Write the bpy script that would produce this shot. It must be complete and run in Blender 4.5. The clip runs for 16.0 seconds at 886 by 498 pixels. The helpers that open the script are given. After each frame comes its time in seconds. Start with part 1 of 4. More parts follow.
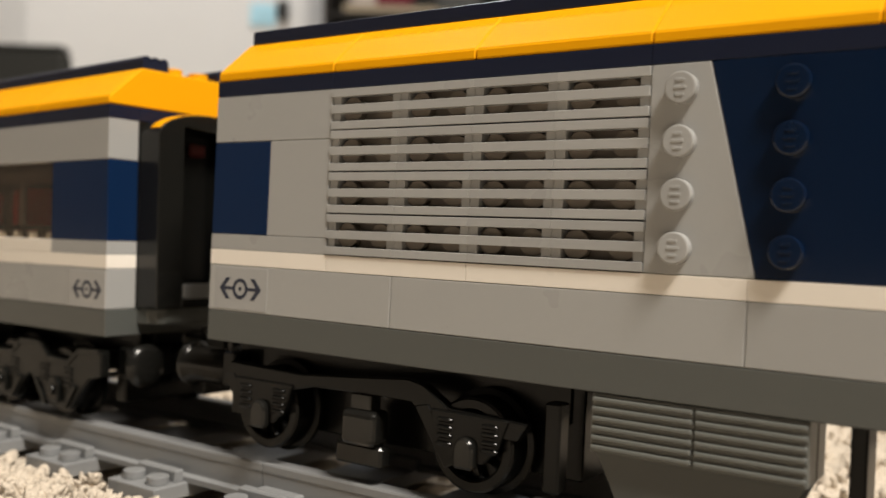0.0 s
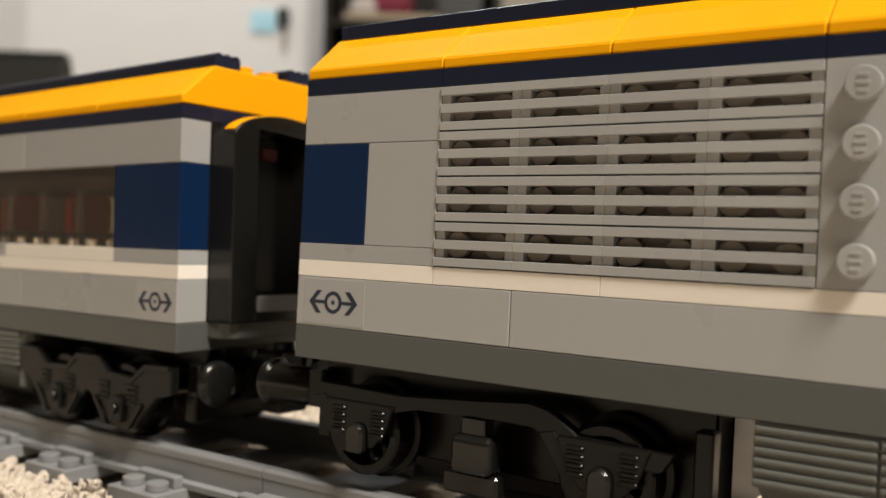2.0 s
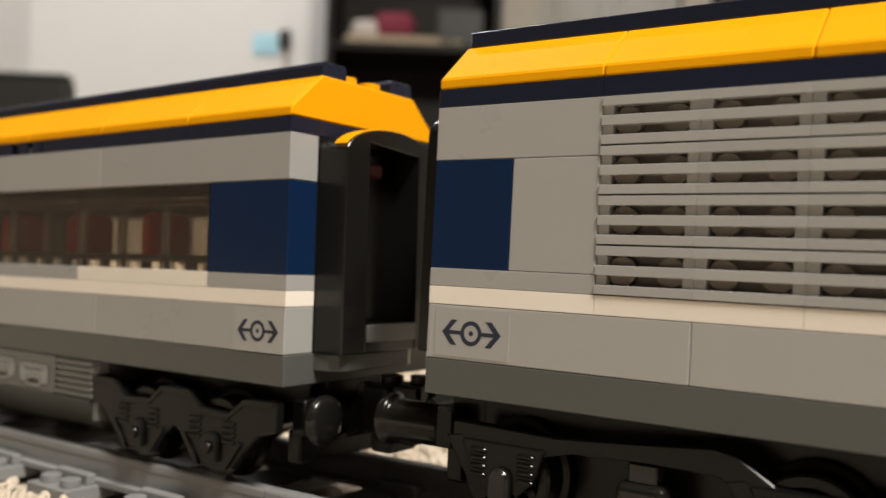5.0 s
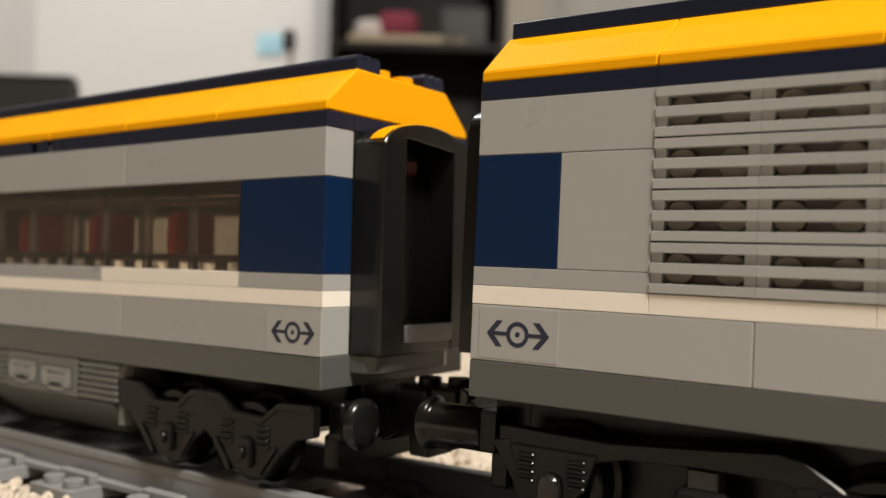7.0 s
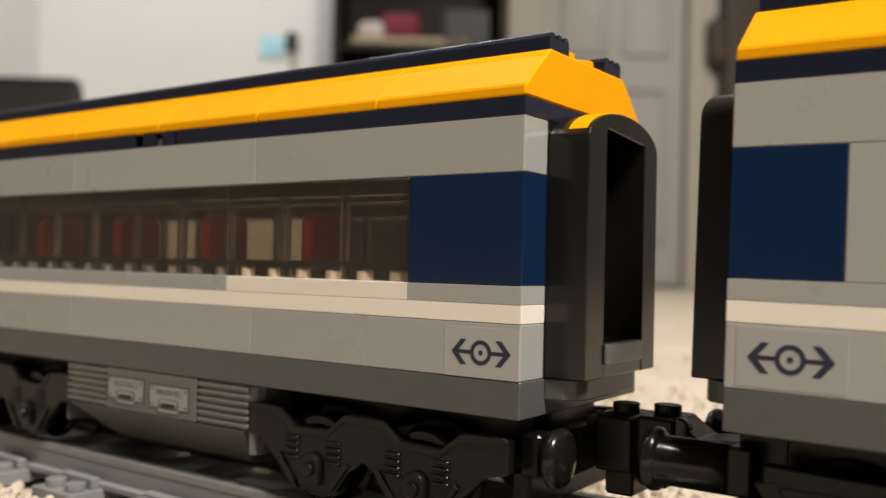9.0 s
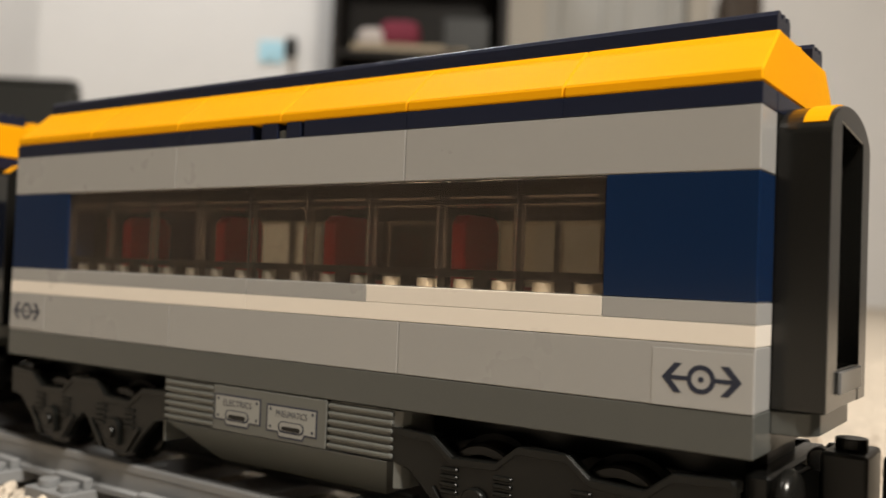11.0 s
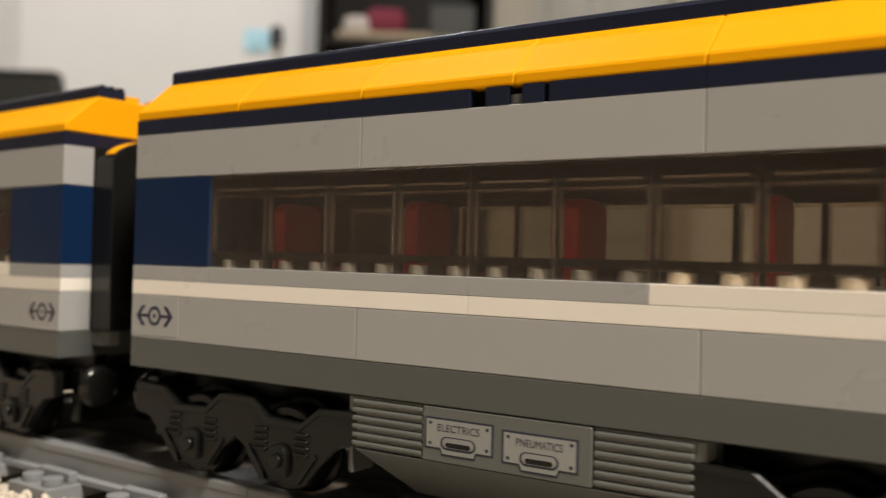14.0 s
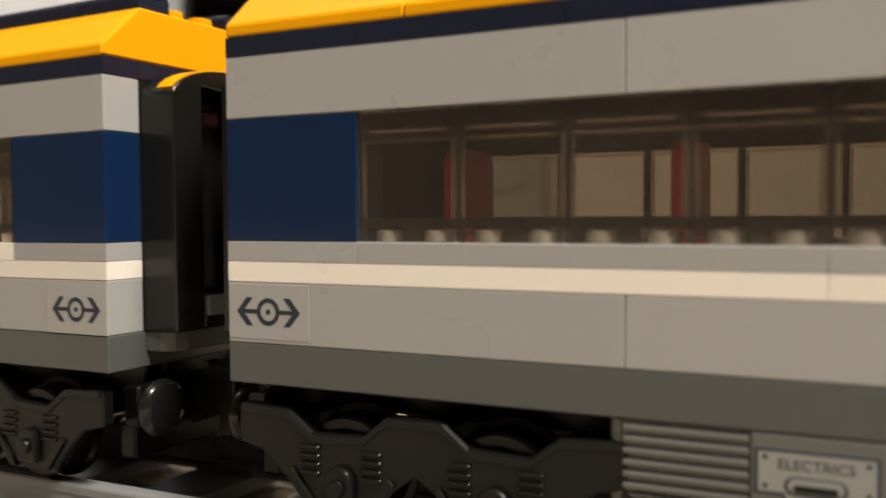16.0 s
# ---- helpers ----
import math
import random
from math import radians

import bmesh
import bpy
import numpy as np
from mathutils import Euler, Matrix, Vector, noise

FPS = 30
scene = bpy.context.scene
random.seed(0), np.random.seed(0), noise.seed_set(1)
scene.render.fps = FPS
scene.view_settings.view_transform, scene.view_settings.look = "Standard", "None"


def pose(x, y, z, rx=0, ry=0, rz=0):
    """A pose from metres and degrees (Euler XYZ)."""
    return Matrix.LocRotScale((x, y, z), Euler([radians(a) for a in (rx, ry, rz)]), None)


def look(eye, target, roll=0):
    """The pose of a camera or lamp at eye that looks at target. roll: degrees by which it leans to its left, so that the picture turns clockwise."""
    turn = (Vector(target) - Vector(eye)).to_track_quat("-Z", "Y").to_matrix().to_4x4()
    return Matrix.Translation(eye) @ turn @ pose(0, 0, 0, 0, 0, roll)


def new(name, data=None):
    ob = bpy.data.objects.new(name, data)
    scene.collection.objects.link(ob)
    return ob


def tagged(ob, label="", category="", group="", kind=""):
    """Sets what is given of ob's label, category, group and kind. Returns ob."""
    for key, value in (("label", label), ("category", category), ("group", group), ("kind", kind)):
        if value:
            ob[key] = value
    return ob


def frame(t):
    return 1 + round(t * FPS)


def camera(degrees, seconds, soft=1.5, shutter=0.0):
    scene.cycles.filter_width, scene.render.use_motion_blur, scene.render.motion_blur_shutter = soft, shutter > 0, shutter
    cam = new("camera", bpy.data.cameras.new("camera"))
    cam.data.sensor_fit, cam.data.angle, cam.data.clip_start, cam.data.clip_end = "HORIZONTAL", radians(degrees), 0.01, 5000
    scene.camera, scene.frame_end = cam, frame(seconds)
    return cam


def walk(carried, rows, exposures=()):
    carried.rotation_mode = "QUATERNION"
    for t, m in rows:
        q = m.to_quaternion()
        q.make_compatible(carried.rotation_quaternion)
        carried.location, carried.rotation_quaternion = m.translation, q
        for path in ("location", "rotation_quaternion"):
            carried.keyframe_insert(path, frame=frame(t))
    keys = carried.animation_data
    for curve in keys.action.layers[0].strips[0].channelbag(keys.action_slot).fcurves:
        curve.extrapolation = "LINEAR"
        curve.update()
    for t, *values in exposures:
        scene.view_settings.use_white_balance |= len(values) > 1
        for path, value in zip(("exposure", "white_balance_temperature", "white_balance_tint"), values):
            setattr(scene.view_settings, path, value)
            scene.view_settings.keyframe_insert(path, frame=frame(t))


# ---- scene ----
cam = camera(51.95, 16.0, soft=1.35, shutter=0.5)
cam.data.dof.use_dof = True
cam.data.dof.focus_distance = 0.155
cam.data.dof.aperture_fstop = 16.0
# seconds, x, y, z in millimetres, yaw, pitch, roll in degrees
CAMERA_ROWS = [
    (0.0, 66.35, -132.70, 25.76, 33.70, -0.81, -1.71),
    (0.5, 66.30, -133.22, 25.66, 33.64, -0.60, -1.74),
    (1.0, 66.33, -133.05, 25.79, 33.64, -0.55, -1.75),
    (1.5, 66.28, -133.40, 25.60, 33.65, -0.49, -1.65),
    (2.0, 66.23, -132.86, 25.66, 33.68, -0.35, -1.83),
    (2.5, 66.31, -133.55, 25.61, 33.72, -0.13, -1.77),
    (3.0, 66.28, -133.97, 25.49, 33.68, 0.24, -1.87),
    (3.5, 66.26, -134.46, 25.55, 33.70, 0.50, -1.69),
    (4.0, 66.37, -134.58, 25.50, 33.69, 0.80, -2.00),
    (4.5, 66.47, -134.37, 25.57, 33.67, 0.92, -1.98),
    (5.0, 66.54, -133.98, 25.55, 33.71, 0.98, -1.91),
    (5.2, 66.54, -133.70, 25.58, 33.66, 1.07, -1.92),
    (7.3, 67.35, -132.92, 25.37, 34.12, 0.88, -1.48),
    (7.5, 67.41, -133.08, 25.39, 34.17, 0.84, -1.69),
    (8.0, 67.57, -133.20, 25.77, 34.21, 0.84, -1.66),
    (8.5, 67.66, -133.40, 26.05, 34.24, 0.92, -1.69),
    (9.0, 67.71, -132.86, 25.86, 34.26, 1.00, -1.45),
    (9.2, 67.73, -132.57, 25.83, 34.20, 1.05, -1.19),
    (11.3, 67.85, -133.70, 25.36, 33.97, 1.51, -2.39),
    (11.5, 67.89, -133.79, 25.30, 34.03, 1.43, -2.16),
    (12.0, 67.96, -133.84, 25.20, 34.05, 1.47, -2.16),
    (12.5, 67.91, -133.65, 24.92, 34.03, 1.40, -1.86),
    (13.0, 67.90, -133.82, 24.89, 33.83, 1.29, -1.94),
    (13.5, 67.77, -132.57, 25.26, 33.60, 1.02, -1.84),
    (14.0, 67.17, -131.25, 25.15, 33.31, 0.76, -1.61),
    (14.5, 66.87, -130.29, 25.50, 32.98, 0.33, -1.18),
    (15.0, 66.60, -128.73, 25.91, 32.52, 0.17, -0.99),
    (15.5, 66.01, -125.20, 26.34, 31.35, -0.28, -0.32),
    (16.0, 65.93, -114.70, 26.22, 26.00, -2.06, 0.36),
]
walk(cam, [(t, pose(x / 1000, y / 1000, z / 1000, 90 + pitch, roll, yaw)) for t, x, y, z, yaw, pitch, roll in CAMERA_ROWS], exposures=((0.0, -0.09), (15.0, -0.08), (16.0, 0.07)))

# seconds, x, y, z in millimetres, lean, slope and heading in degrees
LOCOMOTIVE_ROWS = [
    (0.0, -81.65, 24.13, 2.03, -1.148, 0.416, -0.056),
    (0.5, -73.16, 24.10, 2.06, -1.148, 0.431, -0.061),
    (1.0, -69.00, 24.09, 2.06, -1.148, 0.439, -0.066),
    (1.5, -61.86, 24.08, 2.08, -1.148, 0.452, -0.080),
    (2.0, -56.65, 24.08, 2.09, -1.148, 0.462, -0.093),
    (2.5, -56.56, 24.08, 2.09, -1.148, 0.462, -0.094),
    (3.0, -49.43, 24.08, 2.10, -1.148, 0.475, -0.117),
    (3.5, -40.53, 24.10, 2.11, -1.148, 0.491, -0.154),
    (4.0, -36.94, 24.11, 2.12, -1.148, 0.498, -0.171),
    (4.5, -33.46, 24.12, 2.12, -1.148, 0.504, -0.189),
    (5.0, -26.05, 24.15, 2.13, -1.148, 0.518, -0.232),
    (5.2, -22.53, 24.16, 2.13, -1.148, 0.524, -0.254),
    (7.3, -14.16, 24.21, 2.14, -1.148, 0.540, -0.313),
    (7.5, -10.85, 24.23, 2.14, -1.148, 0.546, -0.338),
    (8.0, 0.99, 24.30, 2.14, -1.148, 0.568, -0.438),
    (8.5, 15.48, 24.41, 2.14, -1.148, 0.594, -0.581),
    (9.0, 27.10, 24.50, 2.13, -1.148, 0.615, -0.712),
    (9.2, 30.85, 24.53, 2.12, -1.148, 0.622, -0.757),
    (11.3, 71.98, 24.84, 2.06, -1.148, 0.698, -1.354),
    (11.5, 74.36, 24.85, 2.05, -1.148, 0.702, -1.394),
    (12.0, 79.13, 24.88, 2.04, -1.148, 0.711, -1.476),
    (12.5, 90.12, 24.94, 2.01, -1.148, 0.731, -1.675),
    (13.0, 100.25, 24.99, 1.98, -1.148, 0.750, -1.869),
    (13.5, 110.58, 25.02, 1.94, -1.148, 0.769, -2.079),
    (14.0, 124.17, 25.04, 1.89, -1.148, 0.793, -2.373),
    (14.5, 139.17, 25.03, 1.83, -1.148, 0.821, -2.719),
    (15.0, 155.77, 24.96, 1.75, -1.148, 0.851, -3.131),
    (15.5, 176.61, 24.78, 1.64, -1.148, 0.890, -3.689),
    (16.0, 197.60, 24.49, 1.51, -1.148, 0.928, -4.297),
]
# seconds, x, y, z in millimetres, lean, slope and heading in degrees
CARRIAGE_ROWS = [
    (0.0, -114.34, 23.78, -0.12, 0.002, -0.385, -3.231),
    (0.5, -106.27, 23.67, -0.09, 0.002, -0.370, -3.023),
    (1.0, -101.86, 23.62, -0.07, 0.002, -0.362, -2.912),
    (1.5, -94.89, 23.55, -0.05, 0.002, -0.349, -2.741),
    (2.0, -89.58, 23.50, -0.04, 0.002, -0.340, -2.614),
    (2.5, -89.67, 23.50, -0.04, 0.002, -0.340, -2.616),
    (3.0, -82.40, 23.45, -0.02, 0.002, -0.327, -2.447),
    (3.5, -73.37, 23.39, 0.00, 0.002, -0.310, -2.244),
    (4.0, -69.51, 23.38, 0.01, 0.002, -0.303, -2.161),
    (4.5, -66.05, 23.37, 0.02, 0.002, -0.297, -2.087),
    (5.0, -58.77, 23.35, 0.04, 0.002, -0.283, -1.936),
    (5.2, -55.33, 23.34, 0.04, 0.002, -0.277, -1.866),
    (7.3, -46.74, 23.49, 0.19, 0.002, -0.241, -1.396),
    (7.5, -43.61, 23.49, 0.19, 0.002, -0.235, -1.333),
    (8.0, -31.84, 23.50, 0.20, 0.002, -0.214, -1.122),
    (8.5, -17.28, 23.55, 0.22, 0.002, -0.187, -0.879),
    (9.0, -6.18, 23.60, 0.22, 0.002, -0.166, -0.707),
    (9.2, -2.54, 23.62, 0.22, 0.002, -0.160, -0.657),
    (11.3, 38.05, 23.21, 0.49, 0.002, -0.205, -0.607),
    (11.5, 40.96, 23.23, 0.48, 0.002, -0.200, -0.584),
    (12.0, 45.65, 23.26, 0.48, 0.002, -0.192, -0.539),
    (12.5, 56.69, 23.33, 0.46, 0.002, -0.171, -0.445),
    (13.0, 66.59, 23.38, 0.44, 0.002, -0.153, -0.369),
    (13.5, 76.69, 23.44, 0.41, 0.002, -0.134, -0.304),
    (14.0, 90.26, 23.49, 0.38, 0.002, -0.109, -0.236),
    (14.5, 105.46, 23.53, 0.33, 0.002, -0.081, -0.183),
    (15.0, 121.97, 23.54, 0.27, 0.002, -0.051, -0.153),
    (15.5, 142.97, 23.59, 0.10, 0.002, 0.007, -0.128),
    (16.0, 163.91, 23.54, -0.09, 0.002, 0.066, -0.149),
]
# seconds, x, y, z in millimetres, lean, slope and heading in degrees
REAR_CARRIAGE_ROWS = [
    (0.0, -333.47, 37.24, -2.11, 0.002, -0.782, -11.325),
    (0.5, -325.24, 36.24, -2.02, 0.002, -0.767, -10.944),
    (1.0, -320.71, 35.72, -1.98, 0.002, -0.759, -10.736),
    (1.5, -313.63, 34.92, -1.91, 0.002, -0.746, -10.415),
    (2.0, -308.23, 34.34, -1.86, 0.002, -0.737, -10.173),
    (2.5, -308.27, 34.34, -1.86, 0.002, -0.737, -10.174),
    (3.0, -300.88, 33.57, -1.79, 0.002, -0.723, -9.847),
    (3.5, -291.72, 32.67, -1.70, 0.002, -0.707, -9.447),
    (4.0, -287.78, 32.30, -1.67, 0.002, -0.700, -9.277),
    (4.5, -284.24, 31.97, -1.63, 0.002, -0.694, -9.126),
    (5.0, -276.86, 31.32, -1.57, 0.002, -0.680, -8.813),
    (5.2, -273.45, 31.02, -1.54, 0.002, -0.674, -8.670),
    (7.3, -264.61, 30.30, -1.47, 0.002, -0.658, -8.305),
    (7.5, -261.28, 30.04, -1.44, 0.002, -0.652, -8.169),
    (8.0, -249.43, 29.16, -1.34, 0.002, -0.631, -7.694),
    (8.5, -234.72, 28.18, -1.23, 0.002, -0.604, -7.122),
    (9.0, -223.42, 27.50, -1.15, 0.002, -0.584, -6.697),
    (9.2, -219.86, 27.30, -1.13, 0.002, -0.577, -6.565),
    (11.3, -178.34, 25.39, -0.87, 0.002, -0.502, -5.120),
    (11.5, -175.95, 25.30, -0.85, 0.002, -0.497, -5.042),
    (12.0, -171.14, 25.14, -0.83, 0.002, -0.489, -4.887),
    (12.5, -160.08, 24.78, -0.77, 0.002, -0.468, -4.539),
    (13.0, -150.84, 24.52, -0.72, 0.002, -0.452, -4.258),
    (13.5, -140.20, 24.26, -0.67, 0.002, -0.432, -3.944),
    (14.0, -126.40, 23.98, -0.62, 0.002, -0.407, -3.555),
    (14.5, -111.73, 23.74, -0.56, 0.002, -0.380, -3.163),
    (15.0, -94.50, 23.54, -0.50, 0.002, -0.349, -2.731),
    (15.5, -74.05, 23.40, -0.45, 0.002, -0.311, -2.259),
    (16.0, -52.68, 23.34, -0.41, 0.002, -0.272, -1.813),
]
TRACK_BEND = (6.5552e-05, -1.8829e-06, -3.2026e-05)

# ---- light ----
world = bpy.data.worlds.new("room_air")
scene.world = world
world.use_nodes = True
world.node_tree.nodes["Background"].inputs[0].default_value = (0.9, 0.82, 0.72, 1)
world.node_tree.nodes["Background"].inputs[1].default_value = 0.02


def area_lamp(name, at, target, size, watts, colour):
    data = bpy.data.lights.new(name, "AREA")
    data.shape, data.size, data.energy, data.color = "DISK", size, watts, colour
    lamp = new(name, data)
    lamp.matrix_world = look(at, target)
    return lamp


# the ceiling lamp, up to the right as the stud shadows tell
area_lamp("area_lamp", (1.22, -0.46, 2.05), (0.0, 0.0, 0.0), 0.62, 116.0, (1.0, 0.925, 0.82))
# added fill that brightens the back wall, no known fixture
area_lamp("area_lamp", (-1.55, 1.25, 2.30), (-1.55, 1.25, 0.0), 0.35, 19.0, (0.96, 0.98, 1.0))

# ---- materials ----


def material(name, colour, rough=0.4, metal=0.0, grain=0.012, scale=400.0, bump=0.02, spot=0.012, transmission=0.0, coat=0.0, dist=0.0002, spec=0.4):
    """A painted, moulded or woven surface: two scales of colour change, fine relief and uneven gloss."""
    m = bpy.data.materials.new(name)
    m.use_nodes = True
    n, l = m.node_tree.nodes, m.node_tree.links
    b = n["Principled BSDF"]
    geo = n.new("ShaderNodeTexCoord")
    big, fine = n.new("ShaderNodeTexNoise"), n.new("ShaderNodeTexNoise")
    big.inputs["Scale"].default_value, big.inputs["Detail"].default_value = scale * 0.08, 3
    fine.inputs["Scale"].default_value, fine.inputs["Detail"].default_value = scale, 4
    info = n.new("ShaderNodeObjectInfo")
    for tex in (big, fine):
        l.new(geo.outputs["Object"], tex.inputs["Vector"])
    add = n.new("ShaderNodeMath")
    add.operation = "ADD"
    m1, m2, m3 = (n.new("ShaderNodeMath") for _ in range(3))
    for mm, s, k in ((m1, big.outputs["Fac"], spot), (m2, fine.outputs["Fac"], grain), (m3, info.outputs["Random"], 0.05)):
        mm.operation = "MULTIPLY_ADD"
        l.new(s, mm.inputs[0])
        mm.inputs[1].default_value, mm.inputs[2].default_value = 2 * k, -k
    l.new(m1.outputs[0], add.inputs[0])
    l.new(m2.outputs[0], add.inputs[1])
    add2 = n.new("ShaderNodeMath")
    add2.operation = "ADD"
    l.new(add.outputs[0], add2.inputs[0])
    l.new(m3.outputs[0], add2.inputs[1])
    one = n.new("ShaderNodeMath")
    one.operation = "ADD"
    one.inputs[1].default_value = 1.0
    l.new(add2.outputs[0], one.inputs[0])
    mul = n.new("ShaderNodeVectorMath")
    mul.operation = "SCALE"
    mul.inputs[0].default_value = colour
    l.new(one.outputs[0], mul.inputs["Scale"])
    l.new(mul.outputs[0], b.inputs["Base Color"])
    r = n.new("ShaderNodeMath")
    r.operation = "MULTIPLY_ADD"
    r.inputs[1].default_value, r.inputs[2].default_value = 0.04, rough - 0.02
    l.new(big.outputs["Fac"], r.inputs[0])
    l.new(r.outputs[0], b.inputs["Roughness"])
    b.inputs["Metallic"].default_value = metal
    b.inputs["Coat Weight"].default_value = coat
    b.inputs["Transmission Weight"].default_value = transmission
    b.inputs["Specular IOR Level"].default_value = spec
    if bump:
        bp = n.new("ShaderNodeBump")
        bp.inputs["Strength"].default_value, bp.inputs["Distance"].default_value = bump, dist
        l.new(fine.outputs["Fac"], bp.inputs["Height"])
        l.new(bp.outputs[0], b.inputs["Normal"])
    return m


GREY = material("light_grey_plastic", (0.335, 0.335, 0.33), 0.28, bump=0.0, scale=900)
DARK_GREY = material("dark_grey_plastic", (0.083, 0.087, 0.082), 0.32, spec=0.35, bump=0.03, scale=900)
TANK_GREY = material("mid_grey_plastic", (0.118, 0.122, 0.113), 0.32, spec=0.35, bump=0.03, scale=900)
TRACK_GREY = material("track_grey_plastic", (0.225, 0.23, 0.235), 0.30, spot=0.12, bump=0.05, scale=700)
WHITE = material("white_plastic", (0.80, 0.745, 0.67), 0.28, spot=0.03, bump=0.0, scale=900)
NAVY = material("navy_plastic", (0.010, 0.0135, 0.030), 0.26, spec=0.4, bump=0.02, scale=900)
DEEP_NAVY = material("deep_navy_plastic", (0.003, 0.010, 0.030), 0.13, spec=0.5, bump=0.02, scale=900)
BLUE = material("dark_blue_plastic", (0.005, 0.018, 0.058), 0.14, spec=0.32, bump=0.015, scale=900)
YELLOW = material("orange_yellow_plastic", (0.76, 0.335, 0.003), 0.55, spec=0.04, spot=0.03, bump=0.02, scale=900)
BLACK = material("black_plastic", (0.0095, 0.0093, 0.0083), 0.2, spec=0.36, bump=0.05, scale=900)
SATIN_BLACK = material("worn_black_plastic", (0.0058, 0.0060, 0.0053), 0.32, spec=0.22, spot=0.25, bump=0.15, scale=700)
DEEP_BLACK = material("glossy_deep_black_plastic", (0.0040, 0.0040, 0.0036), 0.25, spec=0.2, spot=0.15, bump=0.06, scale=800)
RED = material("dark_red_plastic", (0.62, 0.014, 0.018), 0.3, bump=0.02, scale=900)
LAMP_RED = material("deep_red_lamp_plastic", (0.10, 0.008, 0.008), 0.35, bump=0)
INK = material("dark_ink", (0.015, 0.02, 0.04), 0.5, bump=0)
PAPER = material("glossy_sticker_film", (0.345, 0.345, 0.34), 0.24, bump=0.0, scale=500)
SIGN = material("silver_sticker_film", (0.27, 0.275, 0.26), 0.4, bump=0.02, scale=700)
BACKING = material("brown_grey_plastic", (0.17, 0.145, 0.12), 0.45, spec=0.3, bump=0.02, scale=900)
METAL = material("steel_axle", (0.6, 0.6, 0.58), 0.3, 1.0, bump=0.02)
CARPET = material("beige_carpet_wool", (0.55, 0.48, 0.395), 0.95, spec=0.1, grain=0.22, spot=0.16, scale=260, bump=0.8, dist=0.004)
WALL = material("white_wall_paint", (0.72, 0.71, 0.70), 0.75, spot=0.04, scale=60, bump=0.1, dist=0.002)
# tones of the unseen walls, picked to set bounced light and reflections
TAUPE = material("unseen_taupe_wall", (0.46, 0.43, 0.39), 0.8, spot=0.05, scale=60, bump=0.1, dist=0.002)
BEIGE = material("unseen_beige_wall", (0.30, 0.265, 0.225), 0.8, spot=0.05, scale=60, bump=0.1, dist=0.002)
# ceiling out of view, made grey so that it bounces less light
CEILING = material("greyed_ceiling_paint", (0.45, 0.44, 0.42), 0.9, scale=60, bump=0.1, dist=0.002)
DOOR = material("off_white_door_paint", (0.36, 0.355, 0.335), 0.5, scale=40, bump=0.05, dist=0.001)
TRIM = material("cream_trim_paint", (0.42, 0.385, 0.33), 0.5, scale=40, bump=0.05, dist=0.001)
SHELF = material("espresso_wood", (0.010, 0.008, 0.0065), 0.5, spec=0.2, grain=0.3, spot=0.2, scale=30, bump=0.1, dist=0.001)
CASE = material("charcoal_case", (0.022, 0.023, 0.022), 0.5, scale=200, bump=0.1)
PALE_BLUE = material("pale_blue_plastic", (0.42, 0.68, 0.80), 0.35, scale=80)
CLOTH_RED = material("raspberry_cloth", (0.17, 0.025, 0.045), 0.9, grain=0.2, scale=120, bump=0.3)
CLOTH_WHITE = material("white_cloth", (0.45, 0.40, 0.37), 0.9, grain=0.1, scale=120, bump=0.3)
TAN = material("tan_cardboard", (0.36, 0.29, 0.20), 0.8, scale=60)
COAT = material("brown_leather", (0.055, 0.038, 0.026), 0.6, grain=0.2, spot=0.2, scale=80, bump=0.3)


def glass(name, tint, haze_low=0.004, haze_high=0.026):
    m = bpy.data.materials.new(name)
    m.use_nodes = True
    b = m.node_tree.nodes["Principled BSDF"]
    b.inputs["Base Color"].default_value = (*tint, 1)
    b.inputs["Transmission Weight"].default_value = 1.0
    b.inputs["Roughness"].default_value = 0.03
    b.inputs["IOR"].default_value = 1.42
    b.inputs["Specular IOR Level"].default_value = 0.35
    # reflection haze put in as a thin, cloudy matt layer over the clear plastic
    n, l = m.node_tree.nodes, m.node_tree.links
    haze, mix, cloud, span = n.new("ShaderNodeBsdfDiffuse"), n.new("ShaderNodeMixShader"), n.new("ShaderNodeTexNoise"), n.new("ShaderNodeMapRange")
    haze.inputs["Color"].default_value = (0.62, 0.50, 0.42, 1)
    cloud.inputs["Scale"].default_value, cloud.inputs["Detail"].default_value = 60.0, 4
    span.inputs["To Min"].default_value, span.inputs["To Max"].default_value = haze_low, haze_high
    at = n.new("ShaderNodeTexCoord")
    l.new(at.outputs["Object"], cloud.inputs["Vector"])
    l.new(cloud.outputs["Fac"], span.inputs["Value"])
    l.new(span.outputs["Result"], mix.inputs["Fac"])
    l.new(b.outputs["BSDF"], mix.inputs[1])
    l.new(haze.outputs["BSDF"], mix.inputs[2])
    l.new(mix.outputs["Shader"], n["Material Output"].inputs["Surface"])
    return m


GLASS = glass("smoke_tinted_clear_plastic", (0.52, 0.46, 0.37), 0.012, 0.036)
# a stronger pale layer stands for the glints along the pane edges
GLASS_LIP = glass("glint_lip_of_clear_plastic", (0.60, 0.52, 0.44), 0.20, 0.36)
GLASS_EDGE = glass("glint_edge_of_clear_plastic", (0.60, 0.52, 0.44), 0.02, 0.07)

# ---- building helpers ----
MM = 0.001


def mesh_from(bm, name):
    me = bpy.data.meshes.new(name)
    bm.to_mesh(me)
    bm.free()
    return me


